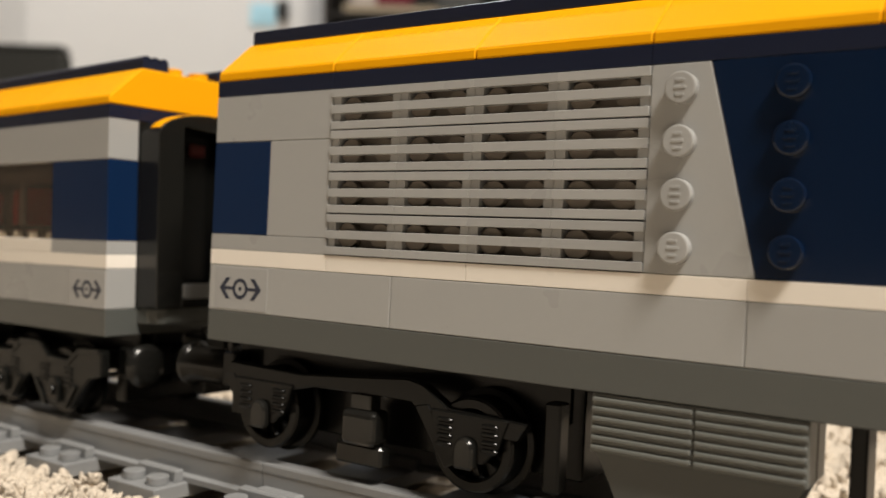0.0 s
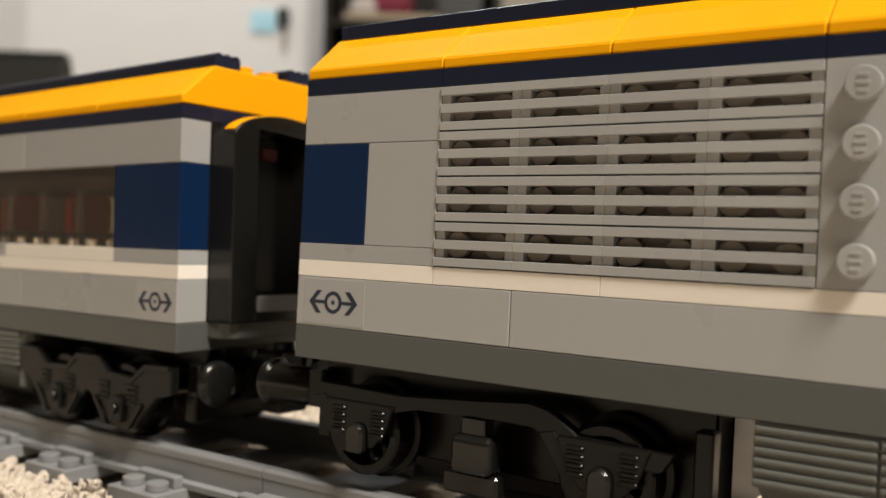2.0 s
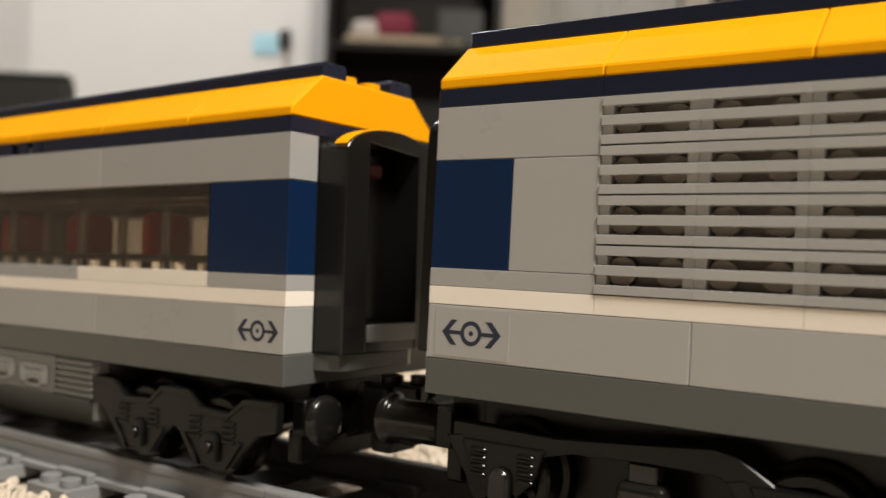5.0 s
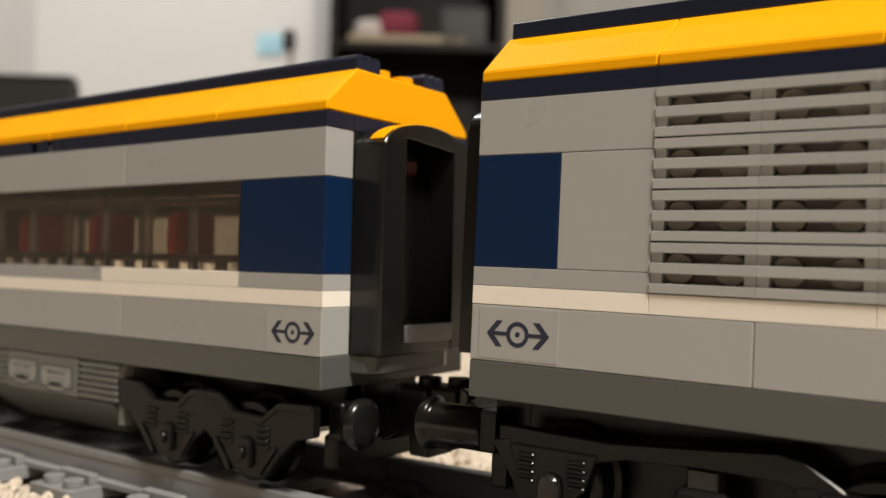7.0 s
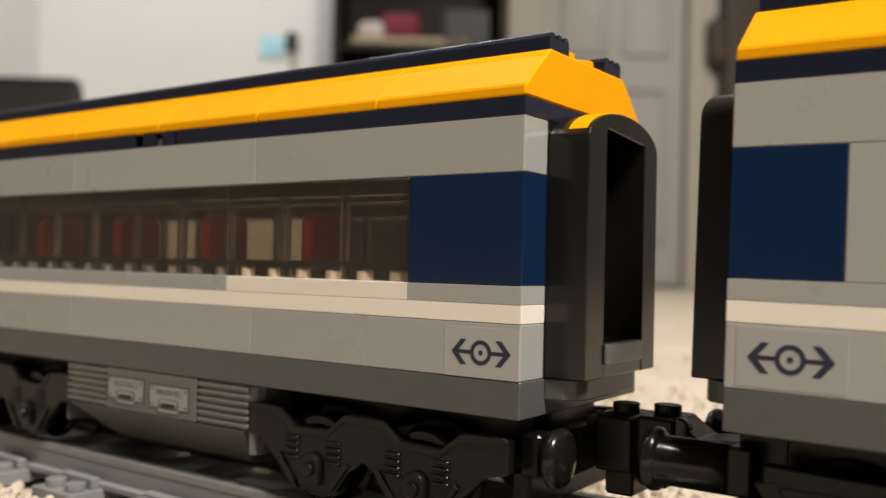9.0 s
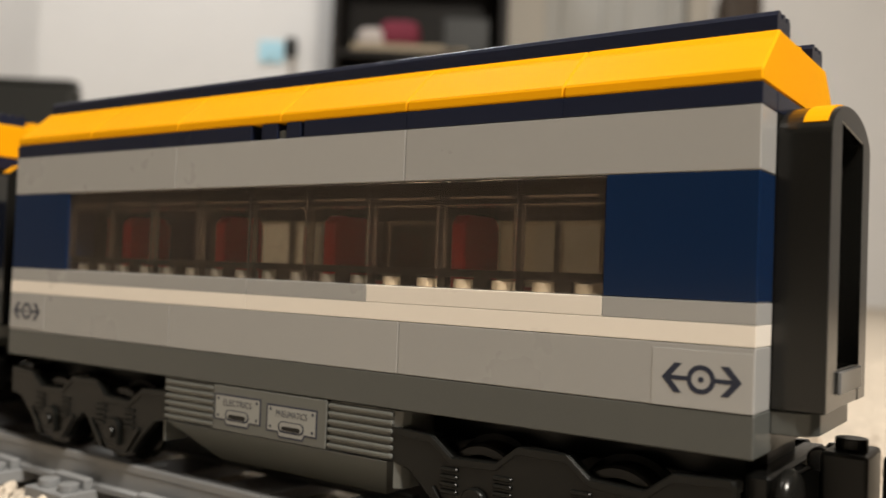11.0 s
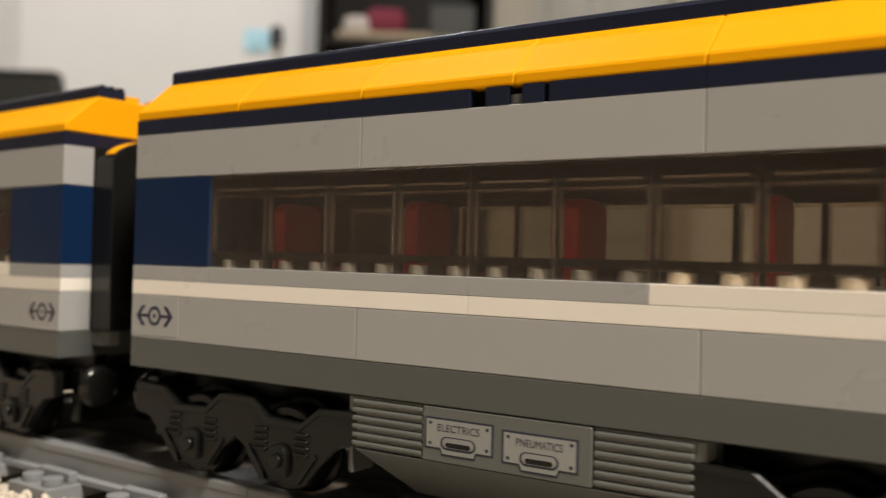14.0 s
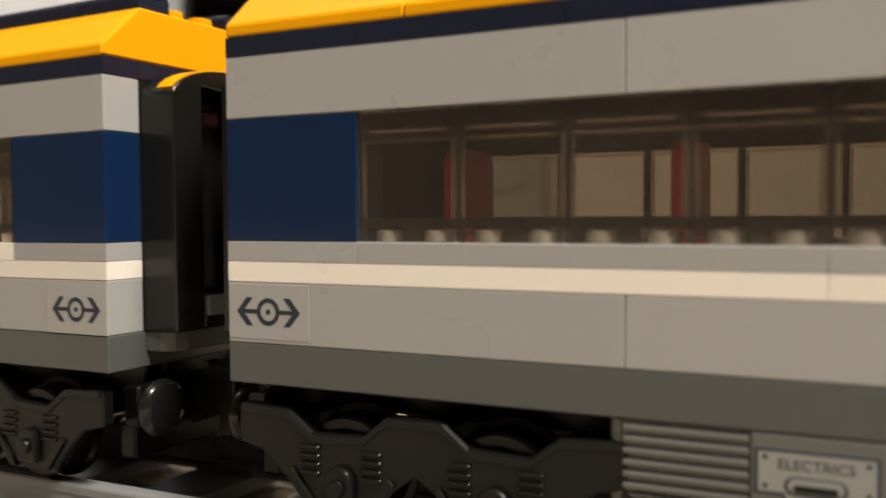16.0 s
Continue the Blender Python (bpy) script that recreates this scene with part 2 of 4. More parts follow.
def part(name, bm, mat, parent, label="", smooth=False):
    """One mesh object under a thing or a part."""
    me = bm if isinstance(bm, bpy.types.Mesh) else mesh_from(bm, name)
    if not me.materials:
        me.materials.append(mat)
    if smooth:
        for p in me.polygons:
            p.use_smooth = True
    ob = new(name, me)
    ob.parent = parent
    return tagged(ob, label)


def thing(name, label, category, group="", kind=""):
    return tagged(new(name), label, category, group, kind)


def add_box(bm, x0, x1, y0, y1, z0, z1, bevel=0.12, seg=1):
    """A box in millimetres with softened edges, joined to bm."""
    r = bmesh.ops.create_cube(bm, size=1.0)
    vs = r["verts"]
    bmesh.ops.scale(bm, vec=((x1 - x0) * MM, (y1 - y0) * MM, (z1 - z0) * MM), verts=vs)
    bmesh.ops.translate(bm, vec=((x0 + x1) / 2 * MM, (y0 + y1) / 2 * MM, (z0 + z1) / 2 * MM), verts=vs)
    if bevel:
        es = list({e for v in vs for e in v.link_edges})
        bmesh.ops.bevel(bm, geom=es, offset=bevel * MM, segments=seg, affect="EDGES", profile=0.5)


def box(x0, x1, y0, y1, z0, z1, bevel=0.12, seg=1):
    bm = bmesh.new()
    add_box(bm, x0, x1, y0, y1, z0, z1, bevel, seg)
    return bm


def add_cyl(bm, at, r, length, axis="z", sides=24, bevel=0.15, r2=None):
    """A cylinder in millimetres from its base centre along an axis, with a softened rim."""
    res = bmesh.ops.create_cone(bm, cap_ends=True, segments=sides, radius1=r * MM, radius2=(r if r2 is None else r2) * MM, depth=length * MM)
    vs = res["verts"]
    bmesh.ops.translate(bm, vec=(0, 0, length / 2 * MM), verts=vs)
    if bevel:
        es = [e for e in {e for v in vs for e in v.link_edges} if any(len(f.verts) > 4 for f in e.link_faces)]
        bmesh.ops.bevel(bm, geom=es, offset=bevel * MM, segments=2, affect="EDGES", profile=0.5)
    return vs


def cyl(at, r, length, axis="z", sides=24, bevel=0.15, r2=None):
    bm = bmesh.new()
    add_cyl(bm, at, r, length, axis, sides, bevel, r2)
    turn = {"z": Matrix(), "x": Matrix.Rotation(radians(90), 4, "Y"), "y": Matrix.Rotation(radians(-90), 4, "X"), "-y": Matrix.Rotation(radians(90), 4, "X")}[axis]
    bm.transform(Matrix.Translation([c * MM for c in at]) @ turn)
    return bm


def join(*bms):
    out = bmesh.new()
    for b in bms:
        me = mesh_from(b, "scrap")
        out.from_mesh(me)
        bpy.data.meshes.remove(me)
    return out


def prism(outline, lo, hi, plane="xz", bevel=0.0):
    """A flat outline in millimetres drawn in a plane and thickened along the third axis from lo to hi."""
    bm = bmesh.new()
    order = {"xz": lambda a, b, c: (a, c, b), "yz": lambda a, b, c: (c, a, b), "xy": lambda a, b, c: (a, b, c)}[plane]
    lower = [bm.verts.new([q * MM for q in order(a, b, lo)]) for a, b in outline]
    upper = [bm.verts.new([q * MM for q in order(a, b, hi)]) for a, b in outline]
    bm.faces.new(lower)
    bm.faces.new(upper[::-1])
    k = len(outline)
    for i in range(k):
        bm.faces.new((lower[i], upper[i], upper[(i + 1) % k], lower[(i + 1) % k]))
    bmesh.ops.recalc_face_normals(bm, faces=bm.faces)
    if bevel:
        bmesh.ops.bevel(bm, geom=bm.edges[:], offset=bevel * MM, segments=1, affect="EDGES", profile=0.5)
    return bm


def ring(cx, cz, r_in, r_out, y0, y1, sides=28):
    """A flat ring that faces along y."""
    bm = bmesh.new()
    loops = []
    for r, y in ((r_in, y0), (r_out, y0), (r_out, y1), (r_in, y1)):
        loops.append([bm.verts.new(((cx + r * math.cos(i * math.tau / sides)) * MM, y * MM, (cz + r * math.sin(i * math.tau / sides)) * MM)) for i in range(sides)])
    for a in range(4):
        p, q = loops[a], loops[(a + 1) % 4]
        for i in range(sides):
            bm.faces.new((p[i], p[(i + 1) % sides], q[(i + 1) % sides], q[i]))
    bmesh.ops.recalc_face_normals(bm, faces=bm.faces)
    return bm


def stud(at, axis="z", bars=True):
    bm = cyl(at, 2.42, 1.75, axis, 28, 0.22)
    if bars and axis == "-y":
        x, y, z = at
        for k in (-1.1, 0.0, 1.1):
            bm = join(bm, box(x - 0.9 + abs(k) * 0.2, x + 0.9 - abs(k) * 0.2, y - 1.87, y - 1.7, z + k - 0.22, z + k + 0.22, 0.05))
    return bm


HALF = 24.0  # half the body's width
GAP = 0.035


def brick(parent, x0, x1, z0, z1, mat, side=-1, deep=8.0, name="brick", label=""):
    """One wall brick on the near (-1) or far (+1) side."""
    y0, y1 = (-HALF, -HALF + deep) if side < 0 else (HALF - deep, HALF)
    return part(name, box(x0 + GAP, x1 - GAP, y0, y1, z0 + GAP, z1 - GAP, 0.07 if name == "plate" else 0.16), mat, parent, label)


def emblem(x, z, y):
    """Two arrows that point away from a dotted ring, flat on a wall."""
    bms = [ring(x, z, 1.42, 2.15, y, y + 0.03), cyl((x, y + 0.03, z), 0.45, 0.03, "-y", 16, 0)]
    for s in (-1, 1):
        bms.append(prism([(x + s * 1.9, z - 0.32), (x + s * 5.0, z - 0.34), (x + s * 5.0, z + 0.34), (x + s * 1.9, z + 0.32)], y, y + 0.03))
        bms.append(prism([(x + s * 6.0, z), (x + s * 4.1, z + 2.2), (x + s * 2.9, z + 2.2), (x + s * 4.8, z), (x + s * 2.9, z - 2.2), (x + s * 4.1, z - 2.2)], y, y + 0.03))
    return join(*bms)


def sticker(parent, x, z=11.2):
    film = part("sticker", box(x - 7.6, x + 7.6, -HALF - 0.06, -HALF + 0.2, z - 4.3, z + 4.3, 0.03), PAPER, parent, "glossy sticker with a two-arrow emblem")
    part("emblem", emblem(x, z, -HALF - 0.10), INK, film, "dark printed arrows and ring")


def roof_section(parent, x0, x1, solid=False):
    """A length of the yellow roof: short upright lip, 45-degree slopes and a flat deck."""
    w = HALF
    outline = [(-w, 54.5), (-w, 56.3), (-w + 8.6, 64.0), (w - 8.6, 64.0), (w, 56.3), (w, 54.5), (w - 3, 54.5), (w - 9.5, 61.5), (-w + 9.5, 61.5), (-w + 3, 54.5)]
    if solid:
        outline = outline[:6]
    part("roof_slope", prism(outline, x0 + GAP, x1 - GAP, "yz", 0.3), YELLOW, parent)


def roof_strip(parent, x0, x1, y0, y1):
    """A dark strip on the roof deck with three raised ribs along it."""
    w = (y1 - y0) / 3
    outline = [(y0, 64.0)]
    for i in range(3):
        a, b = y0 + i * w, y0 + (i + 1) * w
        outline += [(a + (0.0 if i == 0 else 0.45), 66.3), (a + 0.45, 67.0), (a + 0.75, 67.2), (b - 0.75, 67.2), (b - 0.45, 67.0), (b - (0.0 if i == 2 else 0.45), 66.3)]
    outline = [p for k, p in enumerate(outline) if k == 0 or p != outline[k - 1]] + [(y1, 64.0)]
    bm = prism(outline, x0, x1, "yz")
    part("roof_strip", bm, NAVY, parent, "dark blue ribbed roof strip")


def gangway(parent, x_end, s, hooded=True):
    """The black connecting door frame at an end of a vehicle; s is +1 at the front end and -1 at the rear."""
    y0, y1, mid, rise, spring = -15.8, 14.6, -0.6, 5.9, 47.8
    a, b = sorted((x_end, x_end + s * 7.8))
    # one moulded arch with an open doorway, and a sill block between its feet
    arch = [(y0, 6.5)] + [(mid + 15.2 * math.cos(t), spring + rise * math.sin(t)) for t in np.linspace(math.pi, 0, 21)] + [(y1, 6.5), (8.2, 6.5), (8.2, 49.2), (-8.6, 50.4), (-8.6, 6.5)]
    bms = [prism(arch, a, b, "yz", 0.2), box(a, b - 0.1 if s > 0 else b, -8.6, 8.2, 6.55, 12.6, 0.2)]
    frame_ = part("gangway", join(*bms), BLACK, parent, "glossy black arched gangway frame")
    part("door_sill", box(*sorted((x_end + s * 7.7, x_end + s * 8.4)), -8.4, 7.9, 8.8, 12.4, 0.25), TRACK_GREY, frame_, "grey door sill")
    part("tail_lamp", box(*sorted((x_end + s * 1.3, x_end + s * 2.6)), -3.0, 2.0, 43.8, 47.0, 0.5), LAMP_RED, frame_, "small dark red lamp over the door")
    # black sheet put into the open doorway in place of the shade inside
    part("door_leaf", box(*sorted((x_end - s * 1.0, x_end + s * 1.2)), -8.5, 8.5, 12.7, 49.0, 0.1), DEEP_BLACK, frame_, "black sheet that stands for the dark interior")
    hood = [(mid + 14.9 * math.cos(t), spring + (rise - 0.3) * math.sin(t)) for t in np.linspace(2.85, 0.5, 15)] + [(mid + 15.4 * math.cos(t), spring + (rise + 0.25) * math.sin(t)) for t in np.linspace(0.5, 2.85, 15)]
    if hooded:
        part("roof_arch", prism(hood, *sorted((x_end + s * 3.5, x_end + s * 7.0)), "yz", 0.1), YELLOW, parent, "yellow arched roof lip over the gangway")
    step = [(x_end, -15.6), (x_end + s * 3.4, -15.2), (x_end + s * 5.4, -14.0), (x_end + s * 6.4, -12.0), (x_end + s * 6.4, 8.0), (x_end + s * 5.5, 10.0), (x_end, 12.0)]
    part("end_step", prism(step, 2.8, 6.4, "xy", 0.2), DARK_GREY, parent, "dark grey rounded step plate")


def end_wall(parent, x_end, s):
    """The short end returns beside the gangway and the yellow gable above it."""
    for y0, y1 in ((-HALF + 8.0, -15.9), (15.9, HALF - 8.0)):
        a, b = sorted((x_end, x_end - s * 7.9))
        if y1 - y0 > 0.5:
            part("end_brick", box(a, b, y0, y1, 6.5, 51.1, 0.1), BLACK, parent)
    a, b = sorted((x_end, x_end - s * 2.95))
    part("end_panel", join(box(a, b, -15.9, 15.9, 44.0, 51.15, 0.05), box(a, b, -15.9, -8.7, 6.5, 44.0, 0.05), box(a, b, 8.3, 15.9, 6.5, 44.0, 0.05)), BLACK, parent)
    part("end_plate", box(a, b, -15.95, 15.95, 51.25, 54.4, 0.1), NAVY, parent)


def wheel_mesh(spokes):
    """A toy rail wheel lying in the xz plane about its hub, one moulding: hub, slots between spokes, rim, tread and inner flange."""
    bm = bmesh.new()
    per = 4
    n = spokes * per
    profile = ((1.3, -3.9), (2.0, -3.5), (2.1, -2.5), (2.9, -2.5), (3.1, None), (5.9, None), (6.1, -2.5), (6.5, -2.9), (7.9, -2.9), (8.35, -2.5), (8.4, 2.2), (9.5, 2.5), (9.5, 3.5), (2.0, 3.5))
    rings = []
    for r, y in profile:
        row = []
        for i in range(n):
            slot = i % per != 0
            row.append(bm.verts.new((r * math.cos(i * math.tau / n) * MM, (y if y is not None else (-0.7 if slot else -2.4)) * MM, r * math.sin(i * math.tau / n) * MM)))
        rings.append(row)
    bm.faces.new(rings[0])
    for p, q in zip(rings, rings[1:]):
        for i in range(n):
            bm.faces.new((p[i], p[(i + 1) % n], q[(i + 1) % n], q[i]))
    bm.faces.new(rings[-1][::-1])
    bmesh.ops.recalc_face_normals(bm, faces=bm.faces)
    return mesh_from(bm, "wheel")


WHEEL = None
ROLLING = []


def wheels(parent, owner, xs, z=-12.6):
    """Pairs of wheels on steel axles under a bogie; each rolls with its vehicle."""
    global WHEEL
    if WHEEL is None:
        WHEEL = wheel_mesh(10)
    for x in xs:
        part("axle", cyl((x, -17, z), 1.0, 34, "y", 14, 0), METAL, parent)
        for s in (-1, 1):
            w = part("wheel", WHEEL, DEEP_BLACK, parent)
            ROLLING.append((w, owner, x, s * 18.6, z, s))


def bogie_frame(side, xs):
    """The moulded side of a carriage bogie, drawn about its own middle: humped beam, axle boxes and leaf springs."""
    y0, y1 = (-23.4, -20.9) if side < 0 else (20.9, 23.4)
    half = [(0.0, -3.0), (4.6, -3.3), (8.6, -6.6), (17.5, -7.0), (22.0, -3.6), (31.0, -3.2), (31.6, -4.0), (31.6, -9.6), (27.0, -10.6), (22.5, -14.6), (19.0, -18.6), (17.6, -19.2), (8.2, -19.2), (6.8, -18.6), (3.6, -14.2), (0.0, -11.8)]
    out = half + [(-x, z) for x, z in half[-2:0:-1]]
    bms = [prism(out, y0, y1, "xz", 0.35)]
    sgn = -1 if side < 0 else 1
    face = y0 if side < 0 else y1

    def proud(depth):
        return sorted((face - sgn * 0.3, face + sgn * depth))

    # a raised lip along the top edge, from end to end
    top = [(-31.0, -3.3), (-22.2, -3.7), (-17.6, -7.1), (-8.7, -6.7), (-4.6, -3.4), (4.6, -3.4), (8.7, -6.7), (17.6, -7.1), (22.2, -3.7), (31.0, -3.3)]
    bms.append(prism(top + [(x, z - 1.3) for x, z in top[::-1]], *proud(0.3), "xz", 0.1))
    way = "-y" if side < 0 else "y"
    for x in xs:
        # arched axle box with leaf springs to both sides and a slanted brace
        arch = [(x - 2.5, -17.6), (x - 2.5, -13.6)] + [(x + 2.5 * math.cos(t), -13.6 + 2.2 * math.sin(t)) for t in np.linspace(math.pi, 0, 9)[1:-1]] + [(x + 2.5, -13.6), (x + 2.5, -17.6)]
        bms.append(prism(arch, *proud(1.2), "xz", 0.3))
        bms.append(cyl((x, face + sgn * 1.1, -14.6), 1.4, 0.8, way, 16, 0.3))
        for dx in (-5.4, 5.4):
            for k in range(4):
                bms.append(box(x + dx - 1.8, x + dx + 1.8, *proud(0.55), -13.4 + k * 1.3, -12.6 + k * 1.3, 0.2))
            d = 1 if dx > 0 else -1
            bms.append(prism([(x + d * 3.4, -18.8), (x + d * 8.6, -12.4), (x + d * 9.4, -13.2), (x + d * 5.0, -18.8)], *proud(0.6), "xz", 0.1))
    return join(*bms)


def motor_bogie(parent, owner, cx, axles):
    """The locomotive's bogie: open-faced wheels, a stepped beam over them, hangers with springs and a square box between."""
    top = part("bogie", box(cx - 34, cx + 40, -14, 14, -8.0, -0.2, 0.4), DEEP_BLACK, parent, "black motor bogie with spoked wheels")
    for side in (-1, 1):
        y0, y1 = (-22.6, -19.8) if side < 0 else (19.8, 22.6)
        beam = [(-35, -4.2), (-35, -8.6), (-30, -9.6), (-18, -8.4), (-12, -6.9), (0, -6.5), (12, -6.6), (17, -10.4), (34, -10.4), (36, -7.2), (20, -6.6), (14.5, -3.2), (11, -2.5), (0, -3.5), (-15, -4.7)]
        bms = [prism([(cx + x, z) for x, z in beam], y0, y1, "xz", 0.25)]
        for dx in (-axles, axles):
            x = cx + dx
            bms.append(prism([(x - 8, -7), (x - 6, -12.6), (x - 3.4, -15.2), (x + 3.4, -15.2), (x + 6, -12.6), (x + 8, -7)], y0 - 0.6, y0 + 1.2, "xz", 0.25))
            arch = [(x - 2.0, -16.4), (x - 2.0, -12.8)] + [(x + 2.0 * math.cos(t), -12.8 + 2.0 * math.sin(t)) for t in np.linspace(math.pi, 0, 9)[1:-1]] + [(x + 2.0, -12.8), (x + 2.0, -16.4)]
            knob = prism(arch, *((y0 - 2.0, y0 + 0.5) if side < 0 else (y1 - 0.5, y1 + 2.0)), "xz", 0.5)
            part("axle_box", knob, BLACK, top, "shiny arched axle box")
            bms.append(prism([(x - 11.6, -7.0), (x - 8.6, -6.4), (x - 2.0, -15.8), (x - 4.6, -17.2)], y0 - 0.3, y0 + 1.6, "xz", 0.2))
            for ddx in (-4.6, 4.6):
                for k in range(4):
                    bms.append(box(x + ddx - 1.6, x + ddx + 1.6, y0 - 1.1, y0, -13.2 + k * 1.4, -12.3 + k * 1.4, 0.28))
        part("side_beam", join(*bms), DEEP_BLACK, top)
        ym = -23.2 if side < 0 else 17.6
        part("motor_box", join(box(cx - 4.2, cx + 4.2, ym, ym + 5.6, -16.6, -9.6, 1.5, 4), box(cx - 2.4, cx + 2.4, ym + 1, ym + 4.6, -9.8, -6.6, 0.3), box(cx - 6.2, cx + 5.0, ym + 1.6, ym + 5, -20.4, -16.4, 0.5)), BLACK, top, "glossy black square box between the wheels")
        part("step_iron", box(cx + 39, cx + 42, *((-22.5, -19) if side < 0 else (19, 22.5)), -18, -3, 0.4), DEEP_BLACK, top)
    wheels(top, owner, (cx - axles, cx + axles))
    return top


def bogie(parent, owner, cx, axles, end, power=False):
    """A four-wheel bogie with buffers towards the given end (+1 front, -1 rear)."""
    if power:
        return motor_bogie(parent, owner, cx, axles)
    top = part("bogie", box(cx - 30, cx + 30, -12, 12, -5.5, -0.2, 0.4), SATIN_BLACK, parent, "matt black four-wheel bogie")
    for side in (-1, 1):
        bm = bogie_frame(side, (-axles, axles))
        bm.transform(Matrix.Translation((cx * MM, 0, 0)))
        part("side_frame", bm, SATIN_BLACK, top)
    wheels(top, owner, (cx - axles, cx + axles))
    for dx in (-24, 0, 24):
        part("cross_beam", box(cx + dx - 3, cx + dx + 3, -21, 21, -9.0, -5.4, 0.3), SATIN_BLACK, top)
    return top


def coupling(parent, x_end, s, reach, draw=11.8, level=1.6):
    """Buffer beam, two round buffers, a sloping drawbar and the studded coupling block at an end."""
    beam = part("buffer_beam", box(*sorted((x_end - s * 3, x_end + s * 1.0)), -18.5, 18.5, -10.5, -3.0, 0.5), DEEP_BLACK, parent)
    for y in (-15.0, 15.0):
        a = x_end + s * 1.0
        # one turned shape: shank, flared head and domed face
        prof = [(0.0, 3.9), (reach - 0.4, 4.0), (reach + 0.2, 4.6), (reach + 0.6, 5.1), (reach + 1.6, 5.2), (reach + 2.4, 4.7), (reach + 2.9, 3.4), (reach + 3.1, 1.4)]
        bm = bmesh.new()
        rows = [[bm.verts.new(((a + s * d) * MM, (y + r * math.cos(i * math.tau / 32)) * MM, (-7.2 + r * math.sin(i * math.tau / 32)) * MM)) for i in range(32)] for d, r in prof]
        for p, q in zip(rows, rows[1:]):
            for i in range(32):
                bm.faces.new((p[i], p[(i + 1) % 32], q[(i + 1) % 32], q[i]))
        bm.faces.new(rows[0])
        bm.faces.new(rows[-1])
        bmesh.ops.recalc_face_normals(bm, faces=bm.faces)
        part("buffer", bm, BLACK, beam, "shiny round black buffer", smooth=True)
    part("pilot", box(*sorted((x_end - s * 5.0, x_end - s * 1.2)), -17.5, 17.5, -16.5, -9.8, 0.5), DEEP_BLACK, beam)
    x_in, x_out = x_end + s * (draw - 6.6), x_end + s * (draw + 0.2)
    arm = [(x_end, -4.0), (x_end + s * max(1.0, draw - 10.5), -5.0), (x_in, -2.2), (x_in, -9.5), (x_end, -12.5)]
    block = part("coupling_block", join(box(*sorted((x_in, x_out)), -6.0, 6.0, -10.2, level - 1.9, 0.6, 2), box(*sorted((x_in + s * 1.4, x_out)), -4.6, 4.6, -14.4, -9.8, 0.5)), SATIN_BLACK, beam, "black coupling block with a round stud")
    part("drawbar", prism(arm, -5.0, 5.0, "xz", 0.3), SATIN_BLACK, beam, "black sloping drawbar")
    part("stud", cyl(((x_in + x_out) / 2, 0, level - 2.0), 2.45, 1.9, "z", 24, 0.2), SATIN_BLACK, beam)
    part("knuckle", cyl((x_in - s * 0.4, -5.2, level - 3.4), 1.9, 2.6, "y", 18, 0.4), BLACK, beam)


def vent(parent, x0, x1, z0, z1, y, ribs=6):
    """A grille brick: flat back with rounded horizontal ribs."""
    bm = box(x0 + GAP, x1 - GAP, y + 0.7, y + 6, z0 + GAP, z1 - GAP, 0.1)
    pitch = (z1 - z0 - 0.3) / ribs
    for i in range(ribs):
        zc = z0 + 0.15 + (i + 0.5) * pitch
        bm = join(bm, box(x0 + 0.15, x1 - 0.15, y, y + 1.2, zc - pitch * 0.30, zc + pitch * 0.30, pitch * 0.2, 2))
    part("grille", bm, TANK_GREY, parent, "grey ribbed grille")


def lettering(text, x, z, y, width, height):
    c = bpy.data.curves.new("words", "FONT")
    c.body, c.align_x, c.align_y, c.extrude, c.size = text, "CENTER", "CENTER", 0.00001, height * MM * 1.35
    ob = bpy.data.objects.new("words", c)
    scene.collection.objects.link(ob)
    bpy.context.view_layer.update()
    me = bpy.data.meshes.new_from_object(ob.evaluated_get(bpy.context.evaluated_depsgraph_get()))
    bpy.data.objects.remove(ob)
    xs = [v.co.x for v in me.vertices]
    k = width * MM / (max(xs) - min(xs))
    me.transform(Matrix.Translation((x * MM, y * MM, z * MM)) @ Matrix.Rotation(radians(90), 4, "X") @ Matrix.Diagonal((k, 1.0, 1.0, 1.0)))
    return me


